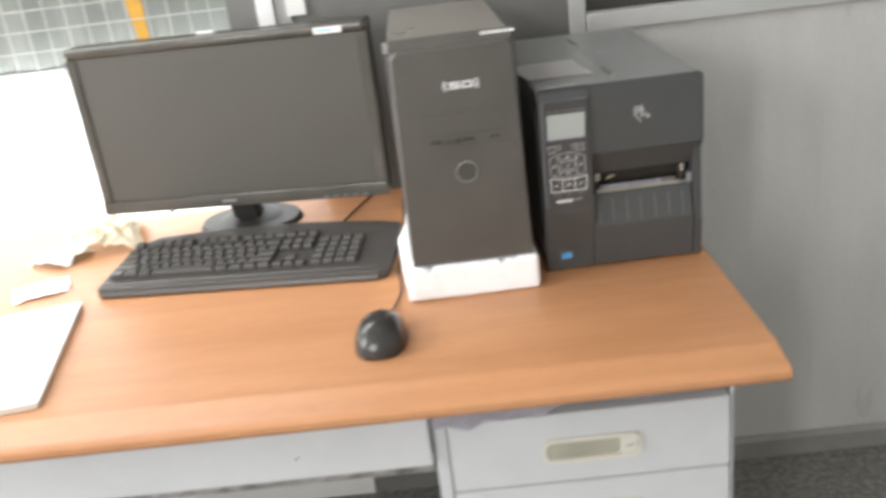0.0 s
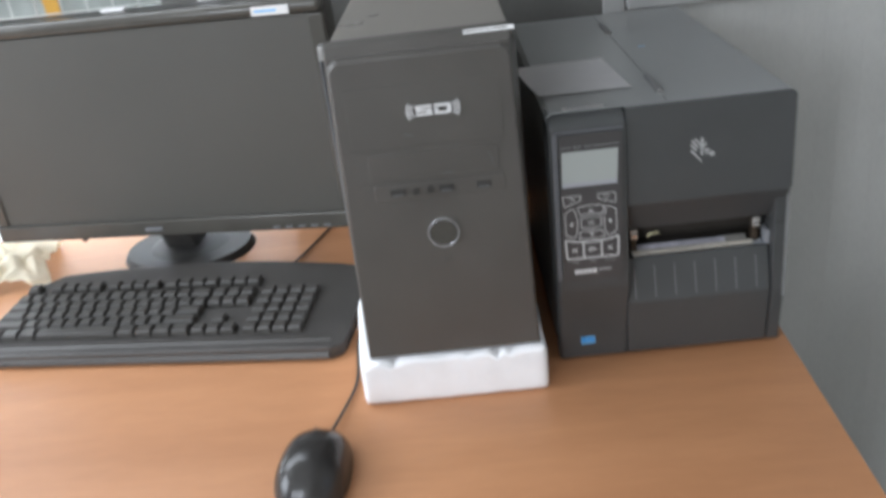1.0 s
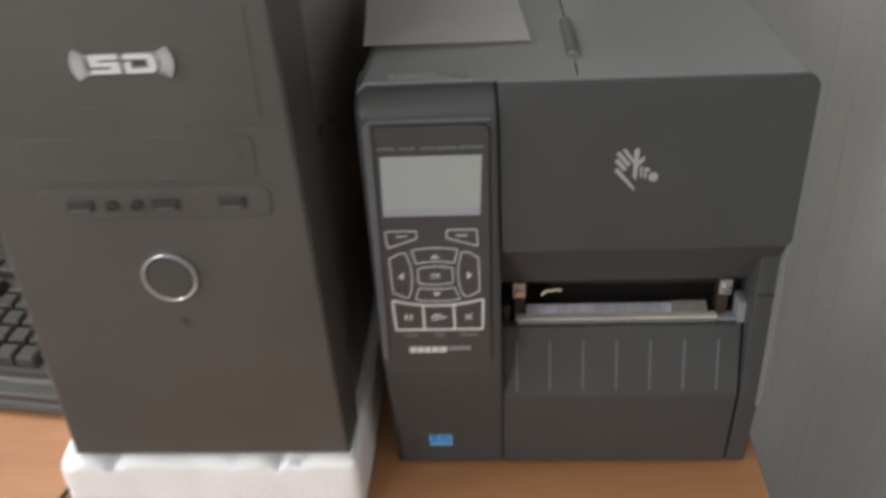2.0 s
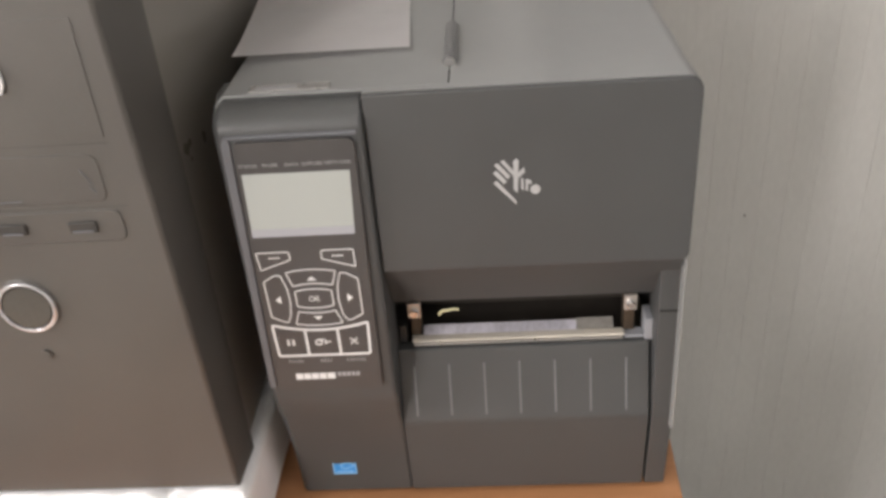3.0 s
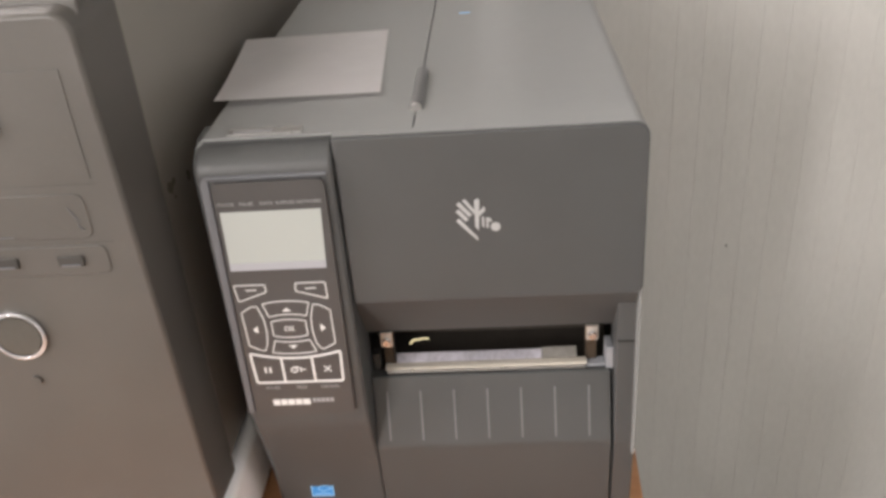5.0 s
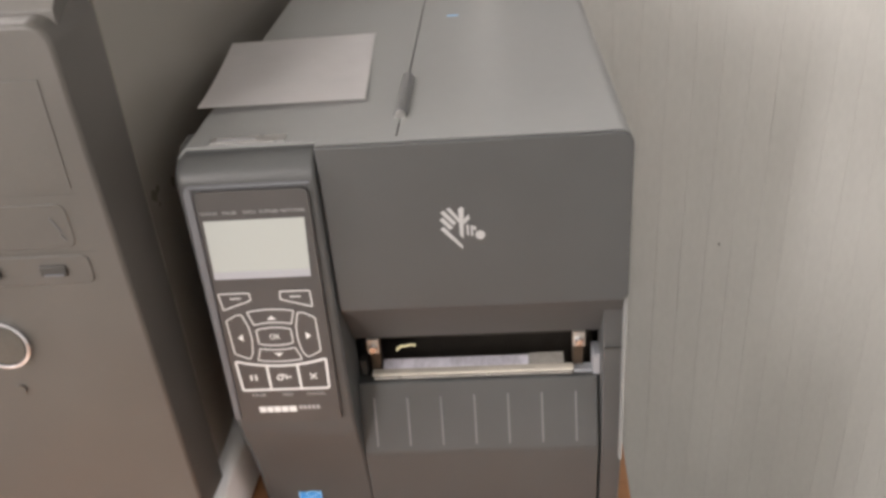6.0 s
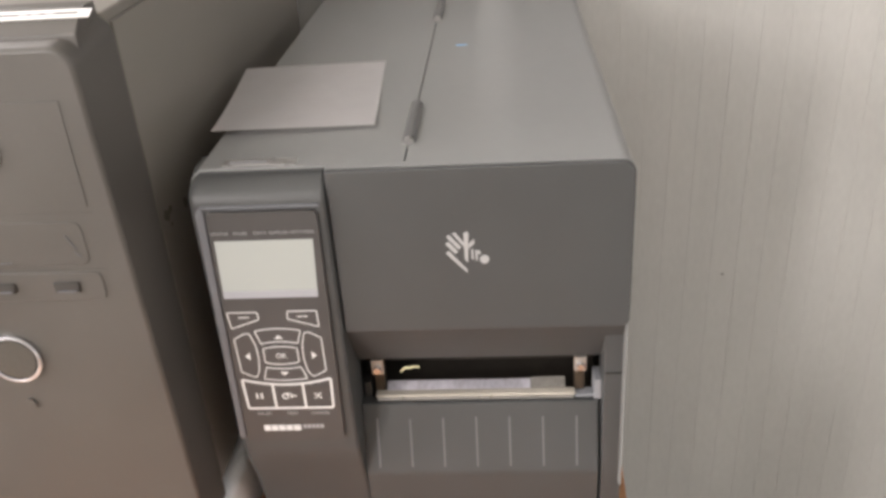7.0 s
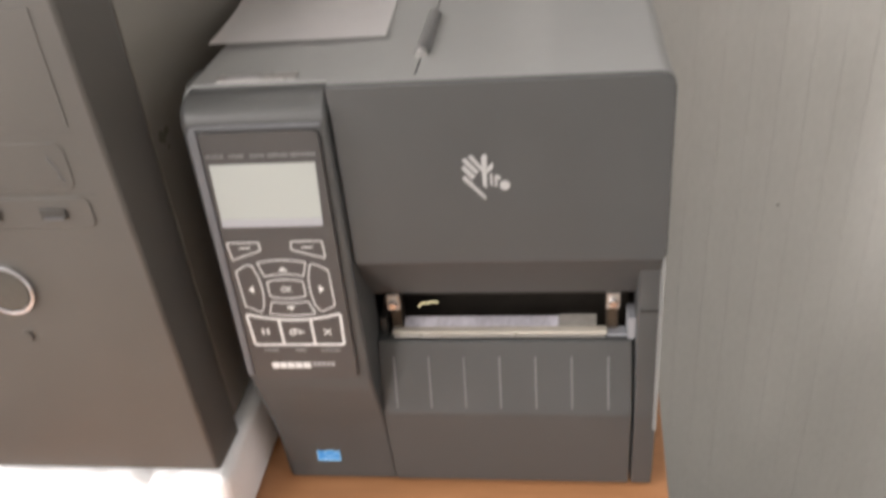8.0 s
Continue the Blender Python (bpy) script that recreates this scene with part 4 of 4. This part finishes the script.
part("wrist_lip", prism([(-0.006, 0.003), (0.022, 0.003), (0.024, 0.0185), (0.014, 0.0195), (-0.003, 0.011)], "x", -KW + 0.006, KW - 0.016, 0.002, 2), KEYCAP, kb)
SLOPE = math.atan(0.075)
key_meshes = {}


def keycap(w):
    w = round(w, 4)
    if w not in key_meshes:
        bm = bmesh.new()
        h, a, b, t = 0.009, w / 2, 0.0082, 0.0022
        lo = [bm.verts.new(p) for p in ((-a, -b, 0), (a, -b, 0), (a, b, 0), (-a, b, 0))]
        md = [bm.verts.new(p) for p in ((-a + .0006, -b + .0006, h * .75), (a - .0006, -b + .0006, h * .75), (a - .0006, b - .0006, h * .75), (-a + .0006, b - .0006, h * .75))]
        hi = [bm.verts.new(p) for p in ((-a + t, -b + t * .8, h), (a - t, -b + t * .8, h), (a - t, b - t, h), (-a + t, b - t, h))]
        for p, q in ((lo, md), (md, hi)):
            for i in range(4):
                bm.faces.new((p[i], p[(i + 1) % 4], q[(i + 1) % 4], q[i]))
        bm.faces.new(hi)
        key_meshes[w] = finish("key", bm, KEYCAP, smooth=False)
    return key_meshes[w]


def put_key(x, row, w=0.0168):
    y = 0.036 + row * 0.0198 + (0.007 if row == 5 else 0)
    ob = new("key", keycap(w))
    ob.parent = kb
    ob.matrix_local = pose(x, y, 0.0172 + y * 0.075, math.degrees(SLOPE), 0, 0)


U = 0.0188
X0 = -KW + 0.012
layout = {
    0: [1.25, 1.25, 1.25, 5.75, 1.25, 1.25, 1.25, 1.25], 1: [2.25] + [1] * 10 + [2.25], 2: [1.75] + [1] * 11 + [1.75],
    3: [1.5] + [1] * 12 + [1.0], 4: [1] * 13 + [1.5], 5: [1, -0.8, 1, 1, 1, 1, -0.4, 1, 1, 1, 1, -0.4, 1, 1, 1, 1],
}
for row, widths in layout.items():
    x = X0
    scale_ = 14.5 / sum(abs(w) for w in widths)
    for w in widths:
        ww = abs(w) * scale_ * U
        if w > 0:
            put_key(x + ww / 2, row, ww - 0.0020)
        x += ww
NX = X0 + 15.1 * U
for row, cols in ((0, (0, 1, 2)), (1, (1,)), (3, (0, 1, 2)), (4, (0, 1, 2)), (5, (0, 1, 2))):
    for c in cols:
        put_key(NX + c * U, row)
for row in range(5):
    for c in range(4):
        if NX + (3.5 + c) * U < KW - 0.012:
            put_key(NX + (3.45 + c) * U, row)
for fx in (-0.18, 0.18):
    for fy in (0.02, 0.15):
        part("rubber_foot", box(fx - 0.01, fx + 0.01, fy - 0.003, fy + 0.003, -0.0004, 0.0004), BLACK, kb)

# ---------------------------------------------------------------- mouse
ms = thing("computer_mouse", pose(-0.241, -0.135, DT, 0, 0, -4), "glossy black wired computer mouse on the desk", "mouse")
bm = bmesh.new()
bmesh.ops.create_uvsphere(bm, u_segments=40, v_segments=24, radius=1.0)
for v in bm.verts:
    x, y, z = v.co
    e = 0.78
    x = math.copysign(abs(x) ** e, x)
    y = math.copysign(abs(y) ** e, y)
    wd = 0.0345 * (1 - 0.04 * y)
    ht = 0.038 * (1 - 0.16 * y - 0.12 * y * y)
    v.co = (x * wd, y * 0.054, max(0.0, z * ht + 0.002) if z > -0.1 else 0.0)
body = part("shell", bm, GLOSS, ms, "glossy black mouse shell")
part("button_split", box(-0.0006, 0.0006, 0.010, 0.030, 0.024, 0.0345, 0.0002, 1), BLACK, body)
wh = part("scroll_wheel", cyl((0, 0.028, 0.0250), "x", 0.0075, 0.006, 24), BLACK, ms)
part("name_bar", box(-0.008, 0.006, -0.013, -0.009, 0.0388, 0.0396), INK_DIM, body)
me = tube("mouse_cable", [(-0.231, -0.082, DT + 0.010), (-0.228, -0.060, DT + 0.004), (-0.217, -0.012, DT + 0.0022), (-0.2125, 0.012, DT + 0.0022), (-0.2150, 0.05, DT + 0.0022), (-0.2185, 0.085, DT + 0.0022), (-0.2190, 0.11, DT + 0.0022), (-0.2085, 0.16, DT + 0.0022), (-0.2045, 0.22, DT + 0.0022), (-0.21, 0.44, DT + 0.0022)], 0.0017, BLACK)
tagged(new("mouse_cable", me), "thin black mouse cable lying along the polystyrene block", "cable")
me = tube("keyboard_cable", [(-0.345, 0.285, DT + 0.010), (-0.335, 0.315, DT + 0.003), (-0.318, 0.36, DT + 0.002), (-0.305, 0.40, DT + 0.002), (-0.285, 0.46, DT + 0.002), (-0.27, 0.49, DT + 0.002)], 0.0016, BLACK)
tagged(new("keyboard_cable", me), "thin black keyboard cable running to the wall", "cable")

# ---------------------------------------------------------------- papers
pad = thing("writing_pad", pose(-0.678, -0.202, DT, 0, 0, 9.0), "thick white writing pad lying on the desk", "paper pad")
part("cover", prism([(0.0, 0.0), (-0.36, 0.0), (-0.36, 0.315), (0.0, 0.315)], "z", 0.0075, 0.0092, 0.0004, 1), PAPER, pad)
part("page_block", prism([(-0.0015, 0.0015), (-0.359, 0.0015), (-0.359, 0.314), (-0.0015, 0.314)], "z", 0.0, 0.0074), CREAM, pad, "stack of yellowed pages")


def crumple(name, m, sx, sy, height, seed, mat, label, cat):
    bm = bmesh.new()
    n = 44
    g = []
    for i in range(n + 1):
        r = []
        for j in range(n + 1):
            u, v = i / n * 2 - 1, j / n * 2 - 1
            p = Vector((u * 2.2 + seed, v * 2.2, seed * 1.7))
            q = noise.noise_vector(p)
            hgt = max(0.0, 1 - (u * u + v * v) * 0.62) ** 0.5 * (0.55 + 0.6 * abs(noise.noise(p * 1.2))) + 0.14 * abs(noise.noise(p * 3.2))
            r.append(bm.verts.new(((u + 0.18 * q.x) * sx, (v + 0.18 * q.y) * sy, 0.001 + height * hgt)))
        g.append(r)
    for i in range(n):
        for j in range(n):
            bm.faces.new((g[i][j], g[i + 1][j], g[i + 1][j + 1], g[i][j + 1]))
    ob = solid(name, bm, mat, label, cat, m=m)
    ob.data.set_sharp_from_angle(angle=radians(60))
    return ob


crumple("crumpled_tissue", pose(-0.785, 0.405, DT, 0, 0, 15), 0.075, 0.075, 0.045, 2.3, TISSUE, "crumpled yellowish tissue paper on the desk", "tissue")
crumple("crumpled_paper", pose(-0.845, 0.345, DT, 0, 0, -20), 0.045, 0.040, 0.022, 5.1, PAPER, "crumpled white paper beside the tissue", "paper")
crumple("loose_paper", pose(-0.828, 0.198, DT, 0, 0, 22), 0.045, 0.035, 0.006, 7.7, PAPER_GREY, "small creased paper scrap on the desk", "paper")
